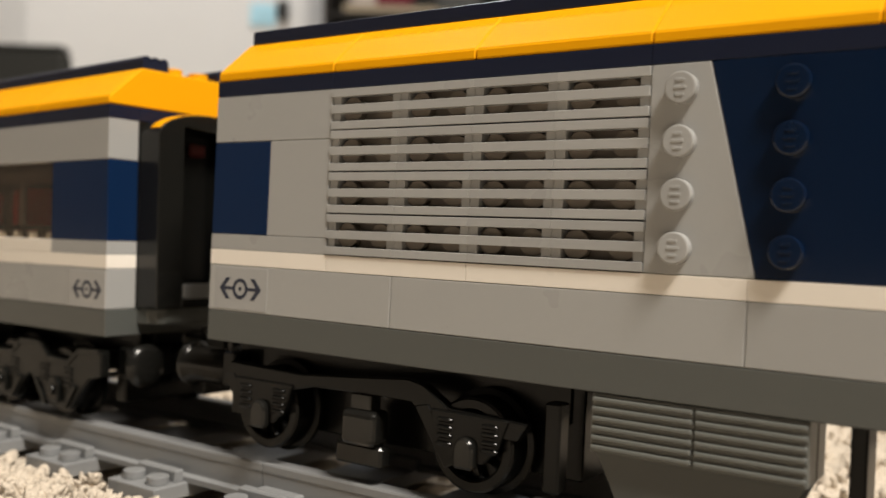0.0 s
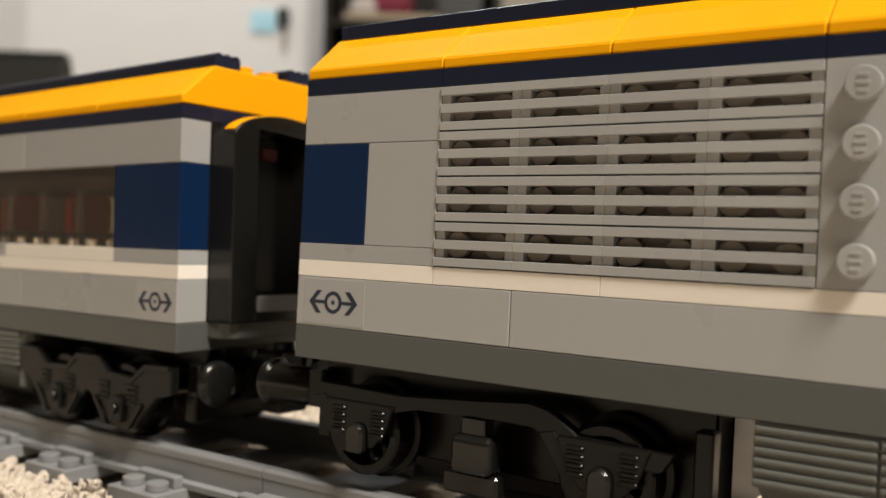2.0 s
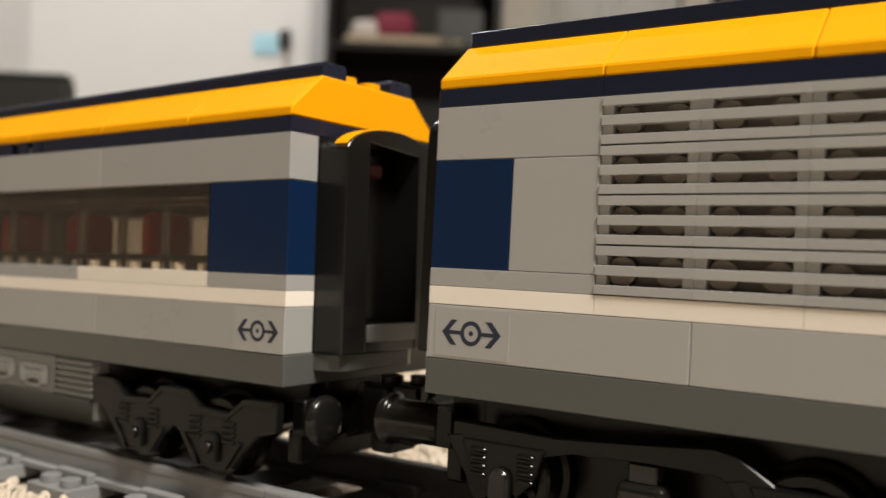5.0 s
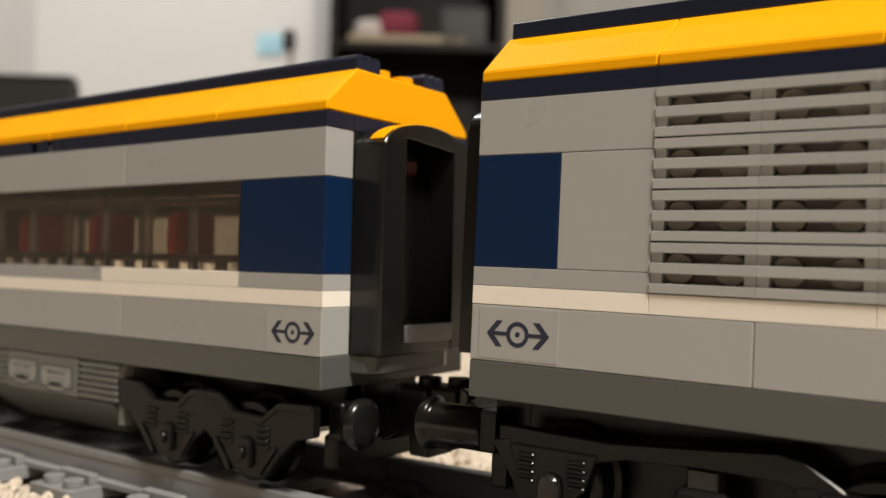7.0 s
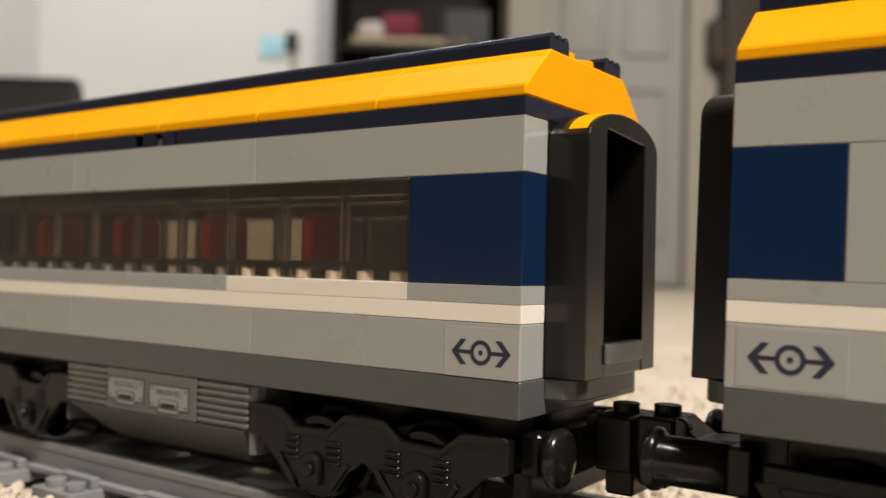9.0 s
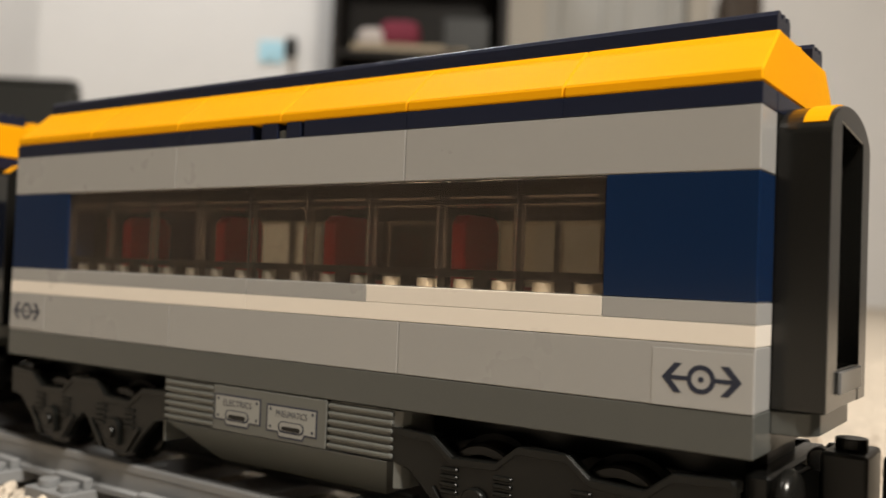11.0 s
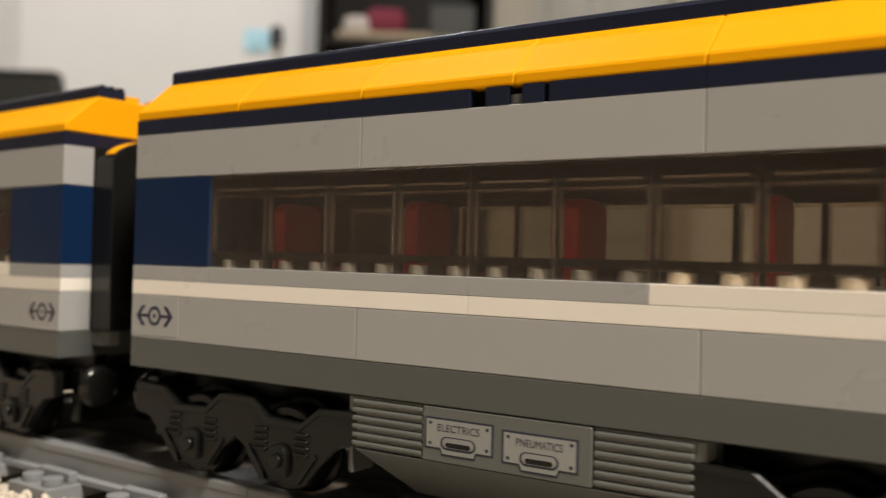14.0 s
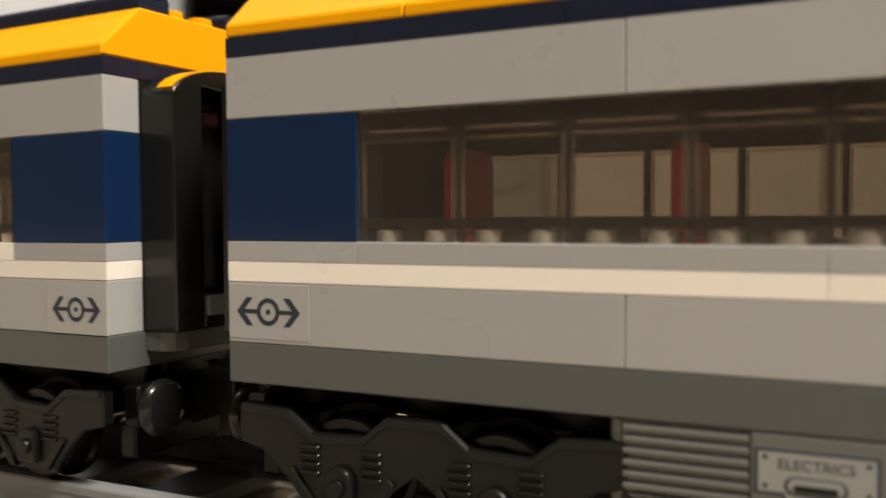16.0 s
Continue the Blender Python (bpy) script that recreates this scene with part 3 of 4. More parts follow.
def hatch(parent, x, z, text):
    """A silver sticker hatch with four screws, a word and a recessed handle."""
    y = -HALF - 0.05
    w, h = 6.9, 2.75
    rim = prism([(x - w, z - h), (x - 3.7, z - h), (x - 3.3, z - h - 1.0), (x + 3.3, z - h - 1.0), (x + 3.7, z - h), (x + w, z - h), (x + w, z + h), (x - w, z + h)], y, y + 0.3, "xz", 0.02)
    base = part("hatch_sticker", rim, INK, parent, "silver hatch sticker with screws, a word and a handle")
    w, h = 6.5, 2.4
    part("hatch_face", prism([(x - w, z - h), (x - 3.5, z - h), (x - 3.1, z - h - 0.95), (x + 3.1, z - h - 0.95), (x + 3.5, z - h), (x + w, z - h), (x + w, z + h), (x - w, z + h)], y - 0.03, y + 0.1, "xz"), SIGN, base)
    part("lettering", lettering(text, x, z + 1.0, y - 0.05, 8.4, 1.35), INK, base, "printed word " + text)
    def pill(hw, zc, r):
        return [(x + hw * c + r * math.sin(t) * c, zc + r * math.cos(t) * c) for c in (1, -1) for t in np.linspace(0, math.pi, 7)]

    part("handle_rim", prism(pill(2.4, z - 1.5, 1.15), y - 0.05, y + 0.1, "xz"), INK, base)
    part("handle", prism(pill(2.3, z - 1.4, 0.85), y - 0.07, y + 0.1, "xz"), SIGN, base)
    part("handle_shade", prism(pill(2.1, z - 1.75, 0.42), y - 0.09, y + 0.1, "xz"), SATIN_BLACK, base, "printed dark handle recess")
    for sx in (-5.7, 5.7):
        for sz in (-1.75, 1.75):
            part("screw", cyl((x + sx, y + 0.02, z + sz), 0.33, 0.06, "-y", 10, 0), INK, base)


def underfloor_tank(parent, x0, x1):
    """The grey equipment box between the bogies, with grilles and chamfered underside."""
    lower = prism([(-24.0, -9.7), (24.0, -9.7), (14.0, -18.6), (-14.0, -18.6)], x0 + 1, x1 - 1, "yz")
    for v in lower.verts:
        if v.co.z < -0.015:
            v.co.x += (7.5 if v.co.x < (x0 + x1) / 2 * MM else -7.5) * MM
    box_ = part("equipment_box", box(x0 + GAP, x1 - GAP, -17.5, 24.0, -9.6, -0.1, 0.15), TANK_GREY, parent, "grey equipment box with sloping underside")
    part("underside", lower, TANK_GREY, box_)
    for x, d in ((x0, -1), (x1, 1)):
        part("end_post", prism([(x, -23.4), (x + d * 1.4, -22.8), (x + d * 2.2, -21.0), (x + d * 2.2, -17.0), (x, -17.0)], -14.5, -0.3, "xy", 0.15), TANK_GREY, box_)
    vent(box_, x0, x0 + 16, -9.6, -0.2, -24.0)
    vent(box_, x1 - 16, x1, -9.6, -0.2, -24.0)
    if x1 - x0 > 33:
        part("panel", box(x0 + 16 + GAP, x1 - 16 - GAP, -24.0, -17.4, -9.6, -0.2, 0.15), TANK_GREY, box_)
        hatch(box_, x0 + 23.4, -4.7, "ELECTRICS")
        hatch(box_, x0 + 38.8, -5.2, "PNEUMATICS")


def window_unit(parent, x0, side):
    """A two-stud train window: a smoke-tinted clear panel flush with the wall before a dark inner frame."""
    x1 = x0 + 16.0
    front = -HALF if side < 0 else HALF
    s = 1 if side < 0 else -1

    def span(a, b):
        return sorted((front + s * a, front + s * b))

    b = 0.1
    bars = [box(x0 + GAP, x1 - GAP, *span(1.6, 5.0), 37.3, 41.5, b), box(x0 + GAP, x1 - GAP, *span(1.6, 3.6), 24.5, 25.9, b),
            box(x0 + GAP, x0 + 0.5, *span(1.6, 2.6), 22.45, 37.4, b), box(x1 - 0.5, x1 - GAP, *span(1.6, 2.6), 22.45, 37.4, b),
            box(x0 + 6.6, x0 + 9.4, *span(2.0, 3.6), 22.45, 24.6, b)]
    fr = part("window_frame", join(*bars), BLACK, parent, "black moulded inner window frame")
    pane = part("pane", box(x0 + GAP, x1 - GAP, *span(0.12, 0.75), 22.45, 41.52, 0.2), GLASS, fr, "smoke-tinted clear window panel")
    pane.visible_shadow = False
    # moulded clear edges behind the panel, their bright glints put in as pale colour
    for a0, a1, z0, z1, d in ((x0 + 0.6, x0 + 1.0, 26.0, 37.2, 1.7), (x1 - 1.0, x1 - 0.6, 26.0, 37.2, 1.7), (x0 + 1.4, x1 - 1.4, 36.75, 37.15, 1.4), (x0 + 1.6, x1 - 1.6, 38.2, 38.65, 1.3)):
        edge = part("pane_edge", box(a0, a1, *span(0.8, d), z0, z1, 0.08), GLASS_LIP if z0 > 38 else GLASS_EDGE, fr, "clear edge of the window panel with a pale glint put in")
        edge.visible_shadow = False


def seat(parent, x, y0, y1):
    """A small moulded seat with an upright rounded back."""
    back = prism([(y0, 22.0), (y0, 34.6), (y0 + 1.6, 36.2), (y1 - 1.6, 36.2), (y1, 34.6), (y1, 22.0)], x - 1.6, x + 1.6, "yz", 0.3)
    part("seat", join(back, box(x - 1.6, x + 11.0, y0, y1, 16.5, 23.0, 0.5)), RED, parent, "dark red moulded seat")


def carriage(name, label, owner):
    """A passenger carriage, 192 mm long; its origin lies under the right-hand end, on the centre line."""
    c = thing(name, label, "train carriage", "carriages of the toy train")
    part("underframe", box(-192, 0, -HALF, HALF, 0, 6.4, 0.2), DARK_GREY, c, "dark grey base plate")
    part("floor_plate", box(-190, -2, -15.9, 15.9, 6.4, 16.0, 0.1), SATIN_BLACK, c)
    for side in (-1, 1):
        for x0 in (-192, -128, -64):
            brick(c, x0, x0 + 64, 6.4, 16.0, GREY, side)
            brick(c, x0, x0 + 64, 41.6, 51.2, GREY, side)
        for x0, x1 in ((-192, -104), (-104, 0)):
            brick(c, x0, x1, 16.0, 19.2, WHITE, side, name="plate")
        for x0, x1, m in ((-192, -168, GREY), (-168, -104, GREY), (-104, -72, GREY), (-72, -24, WHITE), (-24, 0, GREY)):
            brick(c, x0, x1, 19.2, 22.4, m, side, name="plate")
        for x0 in (-192, -24):
            brick(c, x0, x0 + 24, 22.4, 41.6, BLUE, side, label="glossy dark blue panel")
        for x0, x1 in ((-192, -168), (-168, -136), (-136, -104.5), (-101.5, -97), (-94.5, -90.5), (-89.6, -64), (-64, -32), (-32, 0)):
            brick(c, x0, x1, 51.2, 54.4, NAVY, side, name="plate")
        y = -HALF + 4.0 if side < 0 else HALF - 4.0
        for k in range(18):
            part("stud", stud((-164 + k * 8, y, 22.4), "z", False), WHITE if k > 11 else GREY, c)
        part("gap_brick", box(-106, -87, *((-HALF + 3, -HALF + 7.8) if side < 0 else (HALF - 7.8, HALF - 3)), 51.3, 54.4, 0.1), BLACK, c)
        part("stud", stud((-95.7, -HALF + 2.8 if side < 0 else HALF - 2.8, 51.2), "z", False), DARK_GREY, c)
        for k in range(9):
            window_unit(c, -168 + k * 16, side)
        part("ceiling_rail", box(-168, -24, *((-HALF + 3.6, -HALF + 8) if side < 0 else (HALF - 8, HALF - 3.6)), 38.6, 41.5, 0.1), BLACK, c)
    for k in range(6):
        roof_section(c, -192 + k * 32, -160 + k * 32, k in (0, 5))
    for y0, y1 in ((-15.0, -7.6), (7.6, 15.0)):
        roof_strip(c, -191.6, -0.6, y0, y1)
    for x in (-188, -180, -172, -164, -28, -20, -12, -4):
        for y in (-4, 4):
            part("stud", stud((x, y, 64.0), "z", False), YELLOW, c)
    for x in (-158, -124, -91, -59):
        seat(c, x + 1.5, -15.0, -3.0)
    for x_end, s in ((0, 1), (-192, -1)):
        gangway(c, x_end, s)
        end_wall(c, x_end, s)
        coupling(c, x_end, s, 0.6)
        x = x_end - s * 7.8
        sticker(c, x, 10.8 if s > 0 else 11.4)
    part("centre_sill", box(-190, -2, -9, 9, -6.0, -0.1, 0.3), SATIN_BLACK, c)
    underfloor_tank(c, -128.5, -64.5)
    bogie(c, owner, -34, 12.6, 1)
    bogie(c, owner, -159, 12.6, -1)
    return c


def grille_panel(parent):
    """The louvred panel of the locomotive: four rows of four two-stud grille tiles set sideways."""
    y = -HALF
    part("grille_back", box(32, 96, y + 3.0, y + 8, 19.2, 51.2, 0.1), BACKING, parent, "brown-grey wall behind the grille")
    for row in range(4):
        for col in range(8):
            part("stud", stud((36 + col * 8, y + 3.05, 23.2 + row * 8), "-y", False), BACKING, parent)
        for col in range(4):
            x0, z0 = 32 + col * 16, 19.2 + row * 8
            bars = [box(x0 + 0.01, x0 + 15.99, y - 0.25, y + 1.5, z0 + a, z0 + b, 0.06) for a, b in ((0.16, 1.65), (3.2, 4.8), (6.35, 7.84))]
            bars += [box(x0 + a, x0 + b, y + 0.4, y + 3.0, z0 + 0.16, z0 + 7.84, 0.05) for a, b in ((0.03, 1.8), (14.2, 15.97))]
            part("grille_tile", join(*bars), GREY, parent, "light grey grille tile")


def locomotive(owner):
    """The rear part of the locomotive; its origin lies under its left-hand end."""
    c = thing("toy_locomotive", "grey and navy toy locomotive with side grille and yellow roof", "toy locomotive")
    end = 192
    part("underframe", box(0, end, -HALF, HALF, 0, 6.4, 0.2), DARK_GREY, c, "dark grey base plate")
    part("core", box(9, end - 9, -15.8, 15.8, 6.4, 54.0, 0.1), BLACK, c)
    for side in (-1, 1):
        for x0, x1 in ((0, 48), (48, 112), (112, end)):
            brick(c, x0, x1, 6.4, 16.0, GREY, side)
        for x0, x1 in ((0, 32), (32, 64), (64, 112), (112, end)):
            brick(c, x0, x1, 16.0, 19.2, WHITE, side, name="plate")
        brick(c, 0, 32, 19.2, 22.4, GREY, side, name="plate")
        brick(c, 0, 16, 22.4, 41.6, BLUE, side, label="glossy dark blue panel")
        brick(c, 16, 32, 22.4, 41.6, GREY, side)
        brick(c, 0, 32, 41.6, 51.2, GREY, side)
        for x0, x1 in ((0, 32), (32, 96), (96, 160), (160, end)):
            brick(c, x0, x1, 51.2, 54.4, NAVY, side, name="plate")
    grille_panel(c)
    part("far_wall", box(32.1, end, HALF - 8, HALF, 19.25, 51.15, 0.2), BLUE, c, "dark blue far side wall")
    part("wedge_plate", prism([(96.1, 19.25), (113.0, 19.25), (105.2, 51.15), (96.1, 51.15)], -HALF, -HALF + 3.2, "xz", 0.14), GREY, c, "light grey wedge plate with studs")
    part("blue_wedge_plate", prism([(113.1, 19.25), (152.0, 19.25), (152.0, 51.15), (105.3, 51.15)], -HALF, -HALF + 3.2, "xz", 0.14), DEEP_NAVY, c, "dark blue wedge plate with studs")
    part("blue_wall", box(96, end, -HALF + 3.25, -HALF + 8, 19.25, 51.15, 0.1), DEEP_NAVY, c)
    brick(c, 152.1, end, 19.2, 51.2, DEEP_NAVY, -1)
    for row in range(4):
        z = 23.2 + row * 8
        part("stud", stud((101.2, -HALF, z), "-y"), GREY, c)
        part("stud", stud((117.3, -HALF, z), "-y"), DEEP_NAVY, c)
    for k in range(6):
        roof_section(c, k * 32, k * 32 + 32, k in (0, 5))
    part("roof_deck", box(0.5, end - 0.5, -15.2, 15.2, 64.0, 67.0, 0.2), NAVY, c, "dark blue roof deck")
    part("centre_sill", box(-0.5, 83, -13.5, 13.5, -17.5, -0.1, 0.3), DEEP_BLACK, c)
    gangway(c, 0, -1, hooded=False)
    end_wall(c, 0, -1)
    part("front_wall", box(end - 9, end, -15.9, 15.9, 6.4, 54.4, 0.2), NAVY, c)
    coupling(c, 0, -1, 11.0, 20.5, -0.2)
    sticker(c, 9.3)
    box_ = part("equipment_box", box(88.5, 121.3, -17.4, -12.0, -9.6, -0.1, 0.2), DARK_GREY, c, "dark grey ribbed equipment box")
    part("cross_box", box(92, 112, -11.95, 17, -9.6, -0.1, 0.2), DARK_GREY, box_)
    part("underside", prism([(88.9, -9.7), (120.9, -9.7), (116, -19), (93.5, -19)], -22, -12.5, "xz", 0.2), DARK_GREY, box_)
    vent(box_, 88.5, 105, -9.6, -0.2, -24.0)
    vent(box_, 105, 121.3, -9.6, -0.2, -24.0)
    part("bracket", box(125.0, 127.4, -14, -6, -24, -0.1, 0.3), SATIN_BLACK, c)
    bogie(c, owner, 40.7, 24.6, -1, power=True)
    bogie(c, owner, 164, 16.0, 1)
    return c


# ---- room ----
FLOOR = -0.0330
ROOM = Matrix.Translation((0.0733, -0.133, 0.0)) @ Matrix.Rotation(radians(34.27), 4, "Z")


def set_in_room(ob):
    ob.matrix_world = ROOM
    return ob


def room_box(name, x0, x1, y0, y1, z0, z1, mat, label, category="", kind="structure", bevel=0.0):
    bm = box(x0 * 1000, x1 * 1000, y0 * 1000, y1 * 1000, z0 * 1000, z1 * 1000, bevel)
    me = mesh_from(bm, name)
    me.materials.append(mat)
    return set_in_room(tagged(new(name, me), label, category, "", kind))


X0, X1, Y0, Y1, TOP = -1.36, 3.6, -5.6, 3.0, 2.35


def build_room():
    room_box("wall_north", X0 - 0.1, 0.19, Y1, Y1 + 0.1, FLOOR, TOP, WALL, "white painted wall behind the train", "wall")
    room_box("wall_north_east", 0.86, X1 + 0.1, Y1, Y1 + 0.1, FLOOR, TOP, WALL, "white painted wall beside the door", "wall")
    room_box("wall_north_top", 0.19, 0.86, Y1, Y1 + 0.1, 2.06, TOP, WALL, "white painted wall over the door", "wall")
    room_box("wall_west", X0 - 0.1, X0, 1.9, Y1, FLOOR, TOP, WALL, "off-white side wall", "wall")
    # walls added out of view; their place and tone steer reflections and fill
    room_box("wall_west_return", -4.0, X0 - 0.1, 1.9, 2.0, FLOOR, TOP, TAUPE, "added unseen return wall, taupe to dim reflections", "wall")
    room_box("wall_west_far", -4.1, -4.0, Y0, 2.0, FLOOR, TOP, BEIGE, "added unseen side wall, beige to set the window reflections", "wall")
    room_box("wall_east", X1, X1 + 0.1, Y0, Y1, FLOOR, TOP, TAUPE, "unseen side wall, taupe to set the bounced light", "wall")
    room_box("wall_south", -4.1, X1 + 0.1, Y0 - 0.1, Y0, FLOOR, TOP, TAUPE, "unseen wall behind the camera, taupe to set the bounced light", "wall")
    room_box("ceiling", -4.1, X1 + 0.1, Y0 - 0.1, Y1 + 0.1, TOP, TOP + 0.1, CEILING, "unseen ceiling, greyed to cut bounced light", "ceiling")
    # door with two rows of recessed panels
    d = set_in_room(thing("door_1", "closed off-white panelled door", "door", kind="structure"))
    part("door_leaf", box(316, 783, 3030, 3070, FLOOR * 1000 + 12, 2030, 2), DOOR, d)
    for x0, x1 in ((370, 530), (570, 730)):
        for z0, z1 in ((120, 640), (740, 1250), (1350, 1900)):
            part("door_panel", join(box(x0, x1, 3018, 3031, z0, z0 + 22, 4), box(x0, x1, 3018, 3031, z1 - 22, z1, 4), box(x0, x0 + 22, 3018, 3031, z0 + 22, z1 - 22, 4), box(x1 - 22, x1, 3018, 3031, z0 + 22, z1 - 22, 4)), DOOR, d)
    t = set_in_room(thing("door_trim", "cream painted door frame", "door frame", kind="structure"))
    for x0, x1 in ((190, 312), (787, 860)):
        part("jamb", box(x0, x1, 2975, 3095, FLOOR * 1000, 2060, 4), TRIM, t)
    part("head", box(312, 787, 2975, 3095, 2034, 2060, 3), TRIM, t)


def shelf_unit():
    s = set_in_room(thing("bookshelf", "dark espresso wooden bookshelf against the wall", "bookshelf"))
    x0, x1, y0, y1 = -352, 172, 2700, 2990
    part("side_panel", box(x0, x0 + 22, y0, y1, FLOOR * 1000, 1300, 2), SHELF, s)
    part("side_panel", box(x1 - 22, x1, y0, y1, FLOOR * 1000, 1300, 2), SHELF, s)
    part("back_panel", box(x0 + 22, x1 - 22, y1 - 12, y1, FLOOR * 1000, 1300, 1), SHELF, s)
    for z in (20, 330, 660, 985, 1280):
        part("shelf_board", box(x0 + 22, x1 - 22, y0, y1 - 12, z, z + 22, 2), SHELF, s)
    items = (("folded_cloth", "crumpled raspberry red cloth on a shelf", "cloth", CLOTH_RED, -215, -90, 705, 790, 30),
             ("folded_cloth", "crumpled white cloth on a shelf", "cloth", CLOTH_WHITE, -285, -190, 690, 765, 30),
             ("notebook", "tan notebook lying on a shelf", "notebook", TAN, -300, 60, 682, 712, 6),
             ("storage_box", "small tan box on a shelf", "box", TAN, -300, -220, 1007, 1070, 6),
             ("storage_box", "charcoal box on a shelf", "box", CASE, -120, 125, 1007, 1079, 6),
             ("storage_box", "pale blue flat box lying on a charcoal box", "box", PALE_BLUE, -110, 120, 1079.5, 1110, 6),
             ("storage_box", "dark box on a shelf", "box", CASE, -20, 120, 682, 800, 6))
    for name, label, cat, mat, a, b, c0, c1, bev in items:
        me = mesh_from(box(a, b, 2740, 2900, c0, c1, bev, 3), name)
        me.materials.append(mat)
        set_in_room(tagged(new(name, me), label, cat))


def wall_fittings():
    p = set_in_room(thing("wall_plate", "pale blue switch plate on the wall", "switch plate"))
    part("plate", box(-628, -545, 2990, 3000, 696, 768, 3), PALE_BLUE, p)
    part("rocker", box(-600, -574, 2984, 2991, 712, 752, 2), PALE_BLUE, p)
    q = set_in_room(thing("plug", "dark plug in a wall socket beside the switch plate", "plug"))
    part("plug_body", box(-536, -500, 2955, 2999, 715, 775, 8, 2), CASE, q)
    part("cable", cyl((-515, 2990, 640), 6, 80, "z", 12, 0), CLOTH_WHITE, q)
    s = set_in_room(thing("computer_screen", "charcoal flat screen panel standing on the carpet", "screen"))
    part("panel_back", box(-1000, -579, 1400, 1440, FLOOR * 1000 + 12, 292, 6), CASE, s)
    part("panel_rim", box(-998, -581, 1402, 1438, 292.5, 300, 3), CASE, s)
    for x in (-980, -600):
        part("foot", box(x - 12, x + 12, 1360, 1480, FLOOR * 1000, FLOOR * 1000 + 13, 2), CASE, s)
    b = set_in_room(thing("hanging_bag", "dark brown leather bag hanging by the door frame", "bag"))
    part("bag_body", box(880, 1010, 2900, 2998, 330, 980, 30, 3), COAT, b)
    part("bag_flap", box(835, 905, 2905, 2990, 690, 850, 28, 3), COAT, b)
    part("strap", box(930, 955, 2960, 2998, 970, 1500, 4), COAT, b)


# ---- carpet and track ----


def bend(x):
    """Centre line of the track at x millimetres: y, height and heading."""
    k0, k1, m2 = TRACK_BEND
    q = max(-420.0, min(300.0, x))
    y = 24 + k0 * q * q / 2 + k1 * q ** 3 / 6
    slope = k0 * q + k1 * q * q / 2
    return y + slope * (x - q), m2 * q * q / 2, math.atan(slope)


def on_track(x, y, z):
    """A point of the track's own space (along, across from the centre line, up) in metres."""
    cy, cz, a = bend(x)
    return ((x - y * math.sin(a)) * MM, (cy + y * math.cos(a)) * MM, (cz + z) * MM)


RAIL_TOP = -21.8


def rail_mesh(x0, x1, y):
    prof = [(-1.7, 0.0), (1.7, 0.0), (1.9, -0.4), (1.9, -1.7), (1.7, -2.0), (1.7, -6.0), (3.2, -6.4), (3.2, -7.6), (-3.2, -7.6), (-3.2, -6.4), (-1.7, -6.0), (-1.7, -2.0), (-1.9, -1.7), (-1.9, -0.4)]
    bm = bmesh.new()
    n = 14
    rows = []
    for i in range(n + 1):
        x = x0 + (x1 - x0) * i / n
        rows.append([bm.verts.new(on_track(x, y + a, RAIL_TOP + b)) for a, b in prof])
    k = len(prof)
    for i in range(n):
        for j in range(k):
            bm.faces.new((rows[i][j], rows[i][(j + 1) % k], rows[i + 1][(j + 1) % k], rows[i + 1][j]))
    bm.faces.new(rows[0][::-1])
    bm.faces.new(rows[-1])
    bmesh.ops.recalc_face_normals(bm, faces=bm.faces)
    return bm


def sleeper_mesh(x, half=8.0):
    z1 = RAIL_TOP - 7.4
    bms = [box(-half + 0.1, half - 0.1, -32, 32, z1 - 3.2, z1, 0.2)]
    for s in (-1, 1):
        for dx in (-4, 4):
            if abs(dx) < half:
                bms.append(cyl((dx, s * 28, z1), 2.42, 1.75, "z", 24, 0.2))
        bms.append(box(-half + 1.5, half - 1.5, s * 24.2 - 1.2, s * 24.2 + 1.2, z1 - 0.1, z1 + 2.6, 0.3))
    bm = join(*bms)
    cy, cz, a = bend(x)
    bm.transform(Matrix.Translation((x * MM, cy * MM, cz * MM)) @ Matrix.Rotation(a, 4, "Z"))
    return bm


def build_track():
    joint = -66.4
    for k in range(-5, 4):
        x0, x1 = joint + k * 128, joint + (k + 1) * 128
        t = thing("track_section", "grey plastic toy train track section on the carpet", "toy track", "track sections")
        for y in (-20, 20):
            part("rail", rail_mesh(x0 + 0.12, x1 - 0.12, y), TRACK_GREY, t)
        for i in range(4):
            part("sleeper", sleeper_mesh(x0 + 3 + i * 32), TRACK_GREY, t)
        for y in (-20, 20):
            bm = box(-5.5, 5.5, y - 4.4, y + 4.4, RAIL_TOP - 7.4, RAIL_TOP - 4.6, 0.3)
            cy, cz, a = bend(x0)
            bm.transform(Matrix.Translation(((x0 + 6) * MM, cy * MM, cz * MM)) @ Matrix.Rotation(a, 4, "Z"))
            part("rail_clip", bm, TRACK_GREY, t)


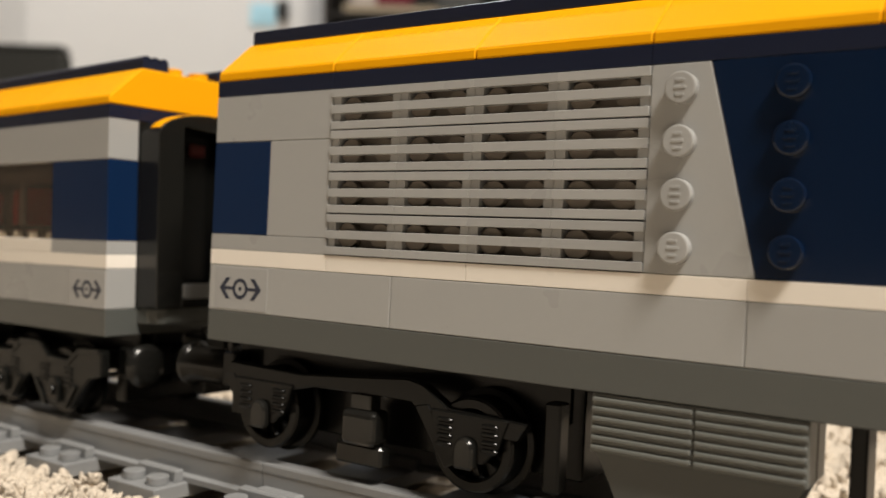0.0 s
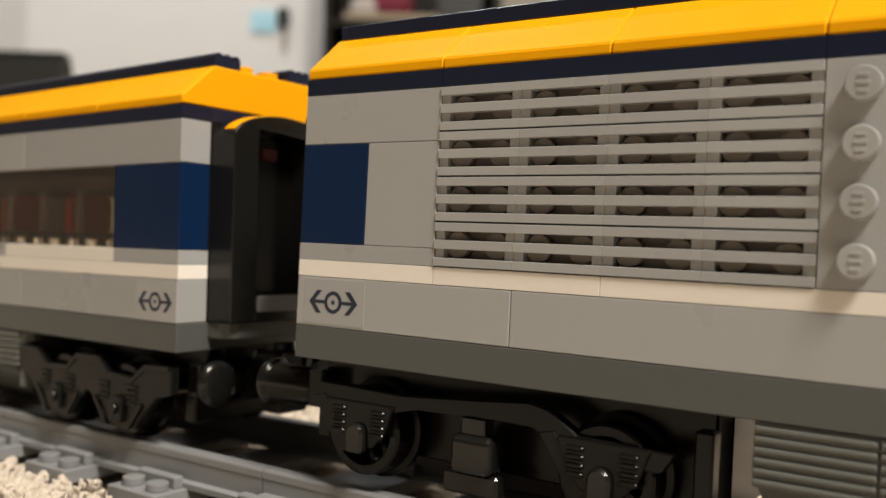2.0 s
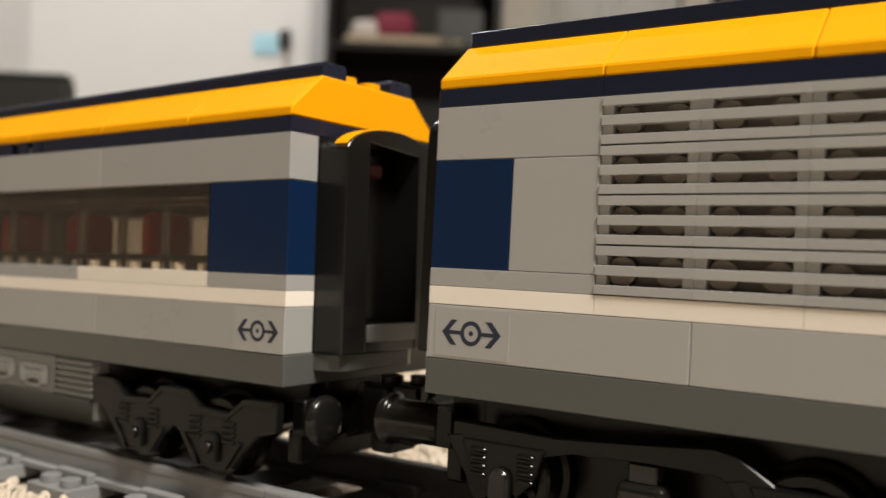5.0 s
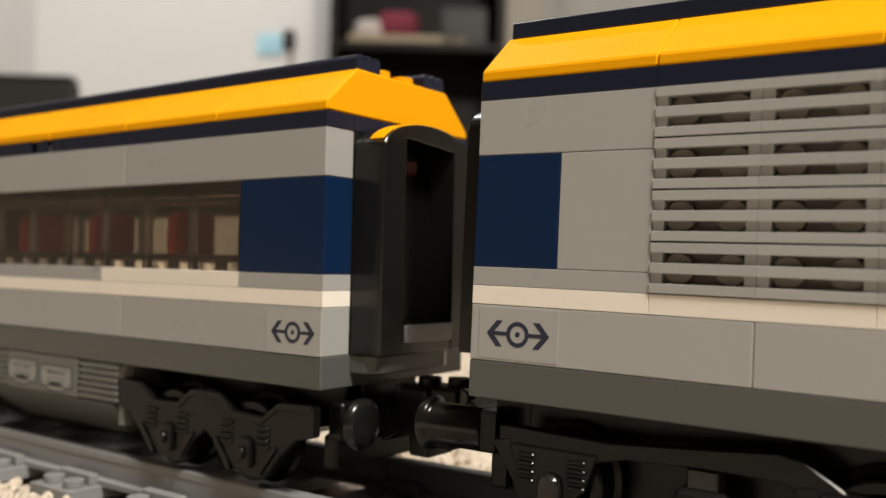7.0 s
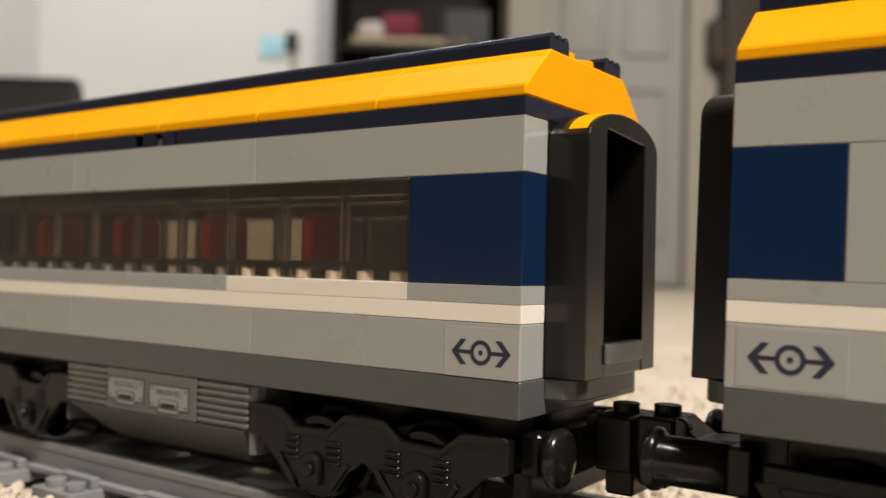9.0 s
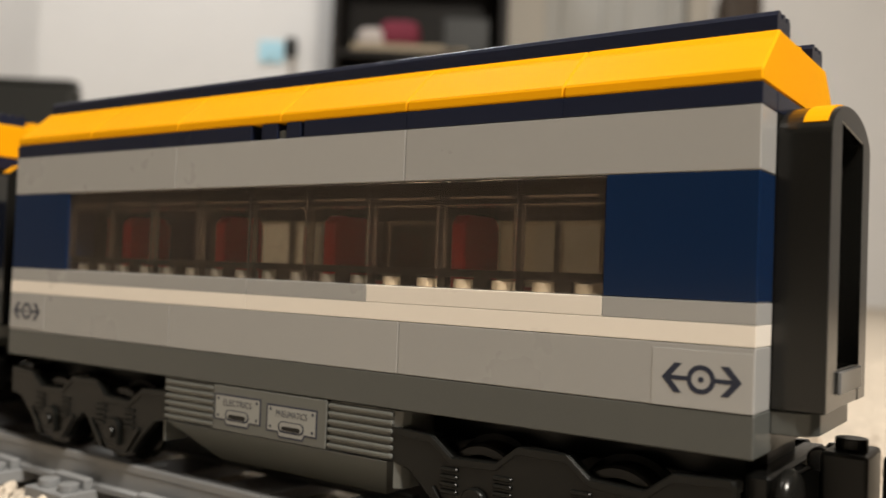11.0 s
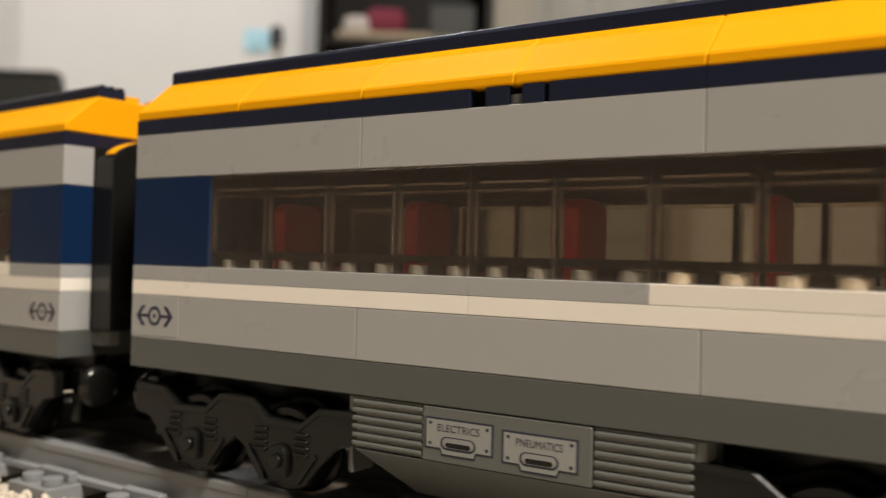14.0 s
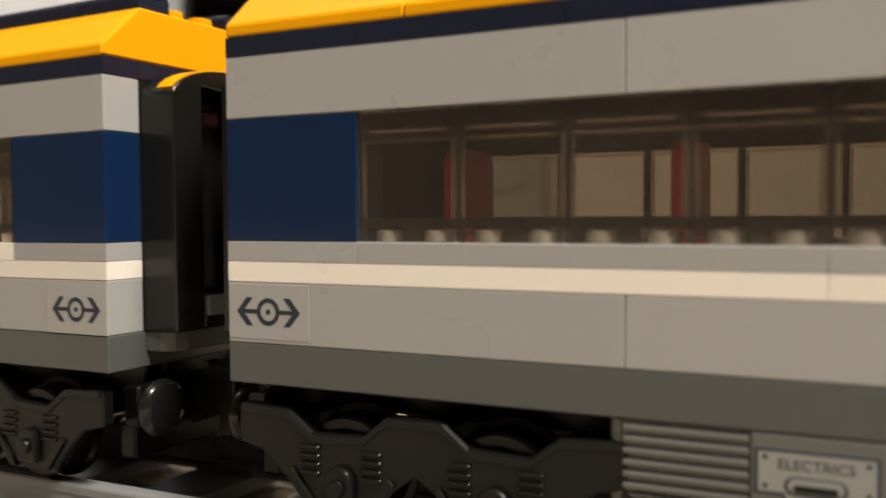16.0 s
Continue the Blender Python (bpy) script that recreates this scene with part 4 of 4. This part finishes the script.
def build_carpet():
    # one sheet over the whole room, finer and uneven near the track
    bm = bmesh.new()

    def line(lo, hi, fine_lo, fine_hi, step):
        a = list(np.linspace(lo, fine_lo, 8)[:-1]) + list(np.arange(fine_lo, fine_hi, step)) + list(np.linspace(fine_hi, hi, 8))
        return a

    xs, ys = line(-7.0, 9.0, -0.40, 0.42, 0.004), line(-9.0, 6.0, -0.12, 0.60, 0.004)
    grid = []
    for x in xs:
        col = []
        for y in ys:
            near = 1.0 if -0.41 < x < 0.43 and -0.13 < y < 0.61 else 0.0
            h = 0.0
            if near:
                h = 0.0022 * noise.noise(Vector((x * 90, y * 90, 3.0))) + 0.0016 * noise.noise(Vector((x * 240, y * 240, 7.0)))
                cy = bend(x * 1000)[0] / 1000
                if abs(y - cy) < 0.036:
                    h = min(h, 0.0) - 0.002
            col.append(bm.verts.new((x, y, FLOOR + h)))
        grid.append(col)
    for i in range(len(xs) - 1):
        for j in range(len(ys) - 1):
            f = bm.faces.new((grid[i][j], grid[i + 1][j], grid[i + 1][j + 1], grid[i][j + 1]))
            f.smooth = True
    me = mesh_from(bm, "carpet")
    me.materials.append(CARPET)
    tagged(new("carpet", me), "beige deep-pile carpet over the whole floor", "carpet", "", "structure")
    # loose loops of pile round the track
    rng = random.Random(5)
    verts, faces = [], []
    for _ in range(15000):
        x = rng.uniform(-0.36, 0.30)
        cy = bend(x * 1000)[0] / 1000
        y = cy - 0.033 - abs(rng.gauss(0, 0.028)) if rng.random() < 0.66 else cy + 0.035 + abs(rng.gauss(0, 0.09))
        z = FLOOR - 0.0012 + 0.0022 * noise.noise(Vector((x * 90, y * 90, 3.0))) + 0.0016 * noise.noise(Vector((x * 240, y * 240, 7.0)))
        h, r = rng.uniform(0.0018, 0.0052), rng.uniform(0.0007, 0.0017)
        a, lean = rng.uniform(0, math.tau), rng.uniform(0.1, 1.0) * 0.0024
        base = len(verts)
        for k, w in ((0.0, 0.9), (0.4, 1.1), (0.75, 0.95), (1.0, 0.4)):
            ox, oy = math.cos(a) * lean * k * k, math.sin(a) * lean * k * k
            for q in range(6):
                b = a + q * math.tau / 6
                v = r * w * rng.uniform(0.8, 1.2)
                verts.append((x + ox + math.cos(b) * v, y + oy + math.sin(b) * v, z + h * k * (1.15 - 0.25 * k)))
        for ring_ in (0, 6, 12):
            for q in range(6):
                faces.append((base + ring_ + q, base + ring_ + (q + 1) % 6, base + ring_ + 6 + (q + 1) % 6, base + ring_ + 6 + q))
        faces.append(tuple(base + 18 + q for q in range(6)))
    me = bpy.data.meshes.new("carpet_pile")
    me.from_pydata(verts, [], faces)
    for p in me.polygons:
        p.use_smooth = True
    me.materials.append(CARPET)
    tagged(new("carpet_pile", me), "loose beige tufts of carpet pile beside the track", "carpet pile", "", "stuff")


def loose_brick():
    """A yellow toy brick with six studs lying on the carpet behind the train."""
    b = thing("toy_brick", "small yellow studded toy brick lying on the carpet", "toy brick")
    part("body", box(-12, 12, -8, 8, 0, 9.6, 0.3), YELLOW, b)
    for x in (-8, 0, 8):
        for y in (-4, 4):
            part("stud", stud((x, y, 9.55), "z", False), YELLOW, b)
    b.matrix_world = pose(-0.221, 0.238, FLOOR + 0.0005, 0, 0, 31)


build_room()
shelf_unit()
wall_fittings()
loose_brick()
build_carpet()
build_track()
LOCO = locomotive("L")
CAR = carriage("passenger_carriage", "grey toy passenger carriage with navy panels and yellow roof", "C")
REAR = carriage("passenger_carriage", "second grey toy passenger carriage with navy panels and yellow roof", "D")


def place(row):
    t, x, y, z, lean, slope, heading = row
    return t, pose(x * MM, y * MM, z * MM, lean, slope, heading)


def motions():
    rows = {"L": LOCOMOTIVE_ROWS, "C": CARRIAGE_ROWS, "D": REAR_CARRIAGE_ROWS}
    for ob, key in ((LOCO, "L"), (CAR, "C"), (REAR, "D")):
        walk(ob, [place(r) for r in rows[key]])
    for w, key, x, y, z, s in ROLLING:
        ts, xs = [r[0] for r in rows[key]], [r[1] for r in rows[key]]
        turn = []
        for i in range(81):
            t = i * 0.2
            a = math.degrees((np.interp(t, ts, xs) - xs[0]) / 8.4)
            turn.append((t, Matrix.Translation((x * MM, y * MM, z * MM)) @ Matrix.Rotation(radians(a), 4, "Y") @ Matrix.Rotation(0 if s < 0 else math.pi, 4, "Z")))
        walk(w, turn)


motions()
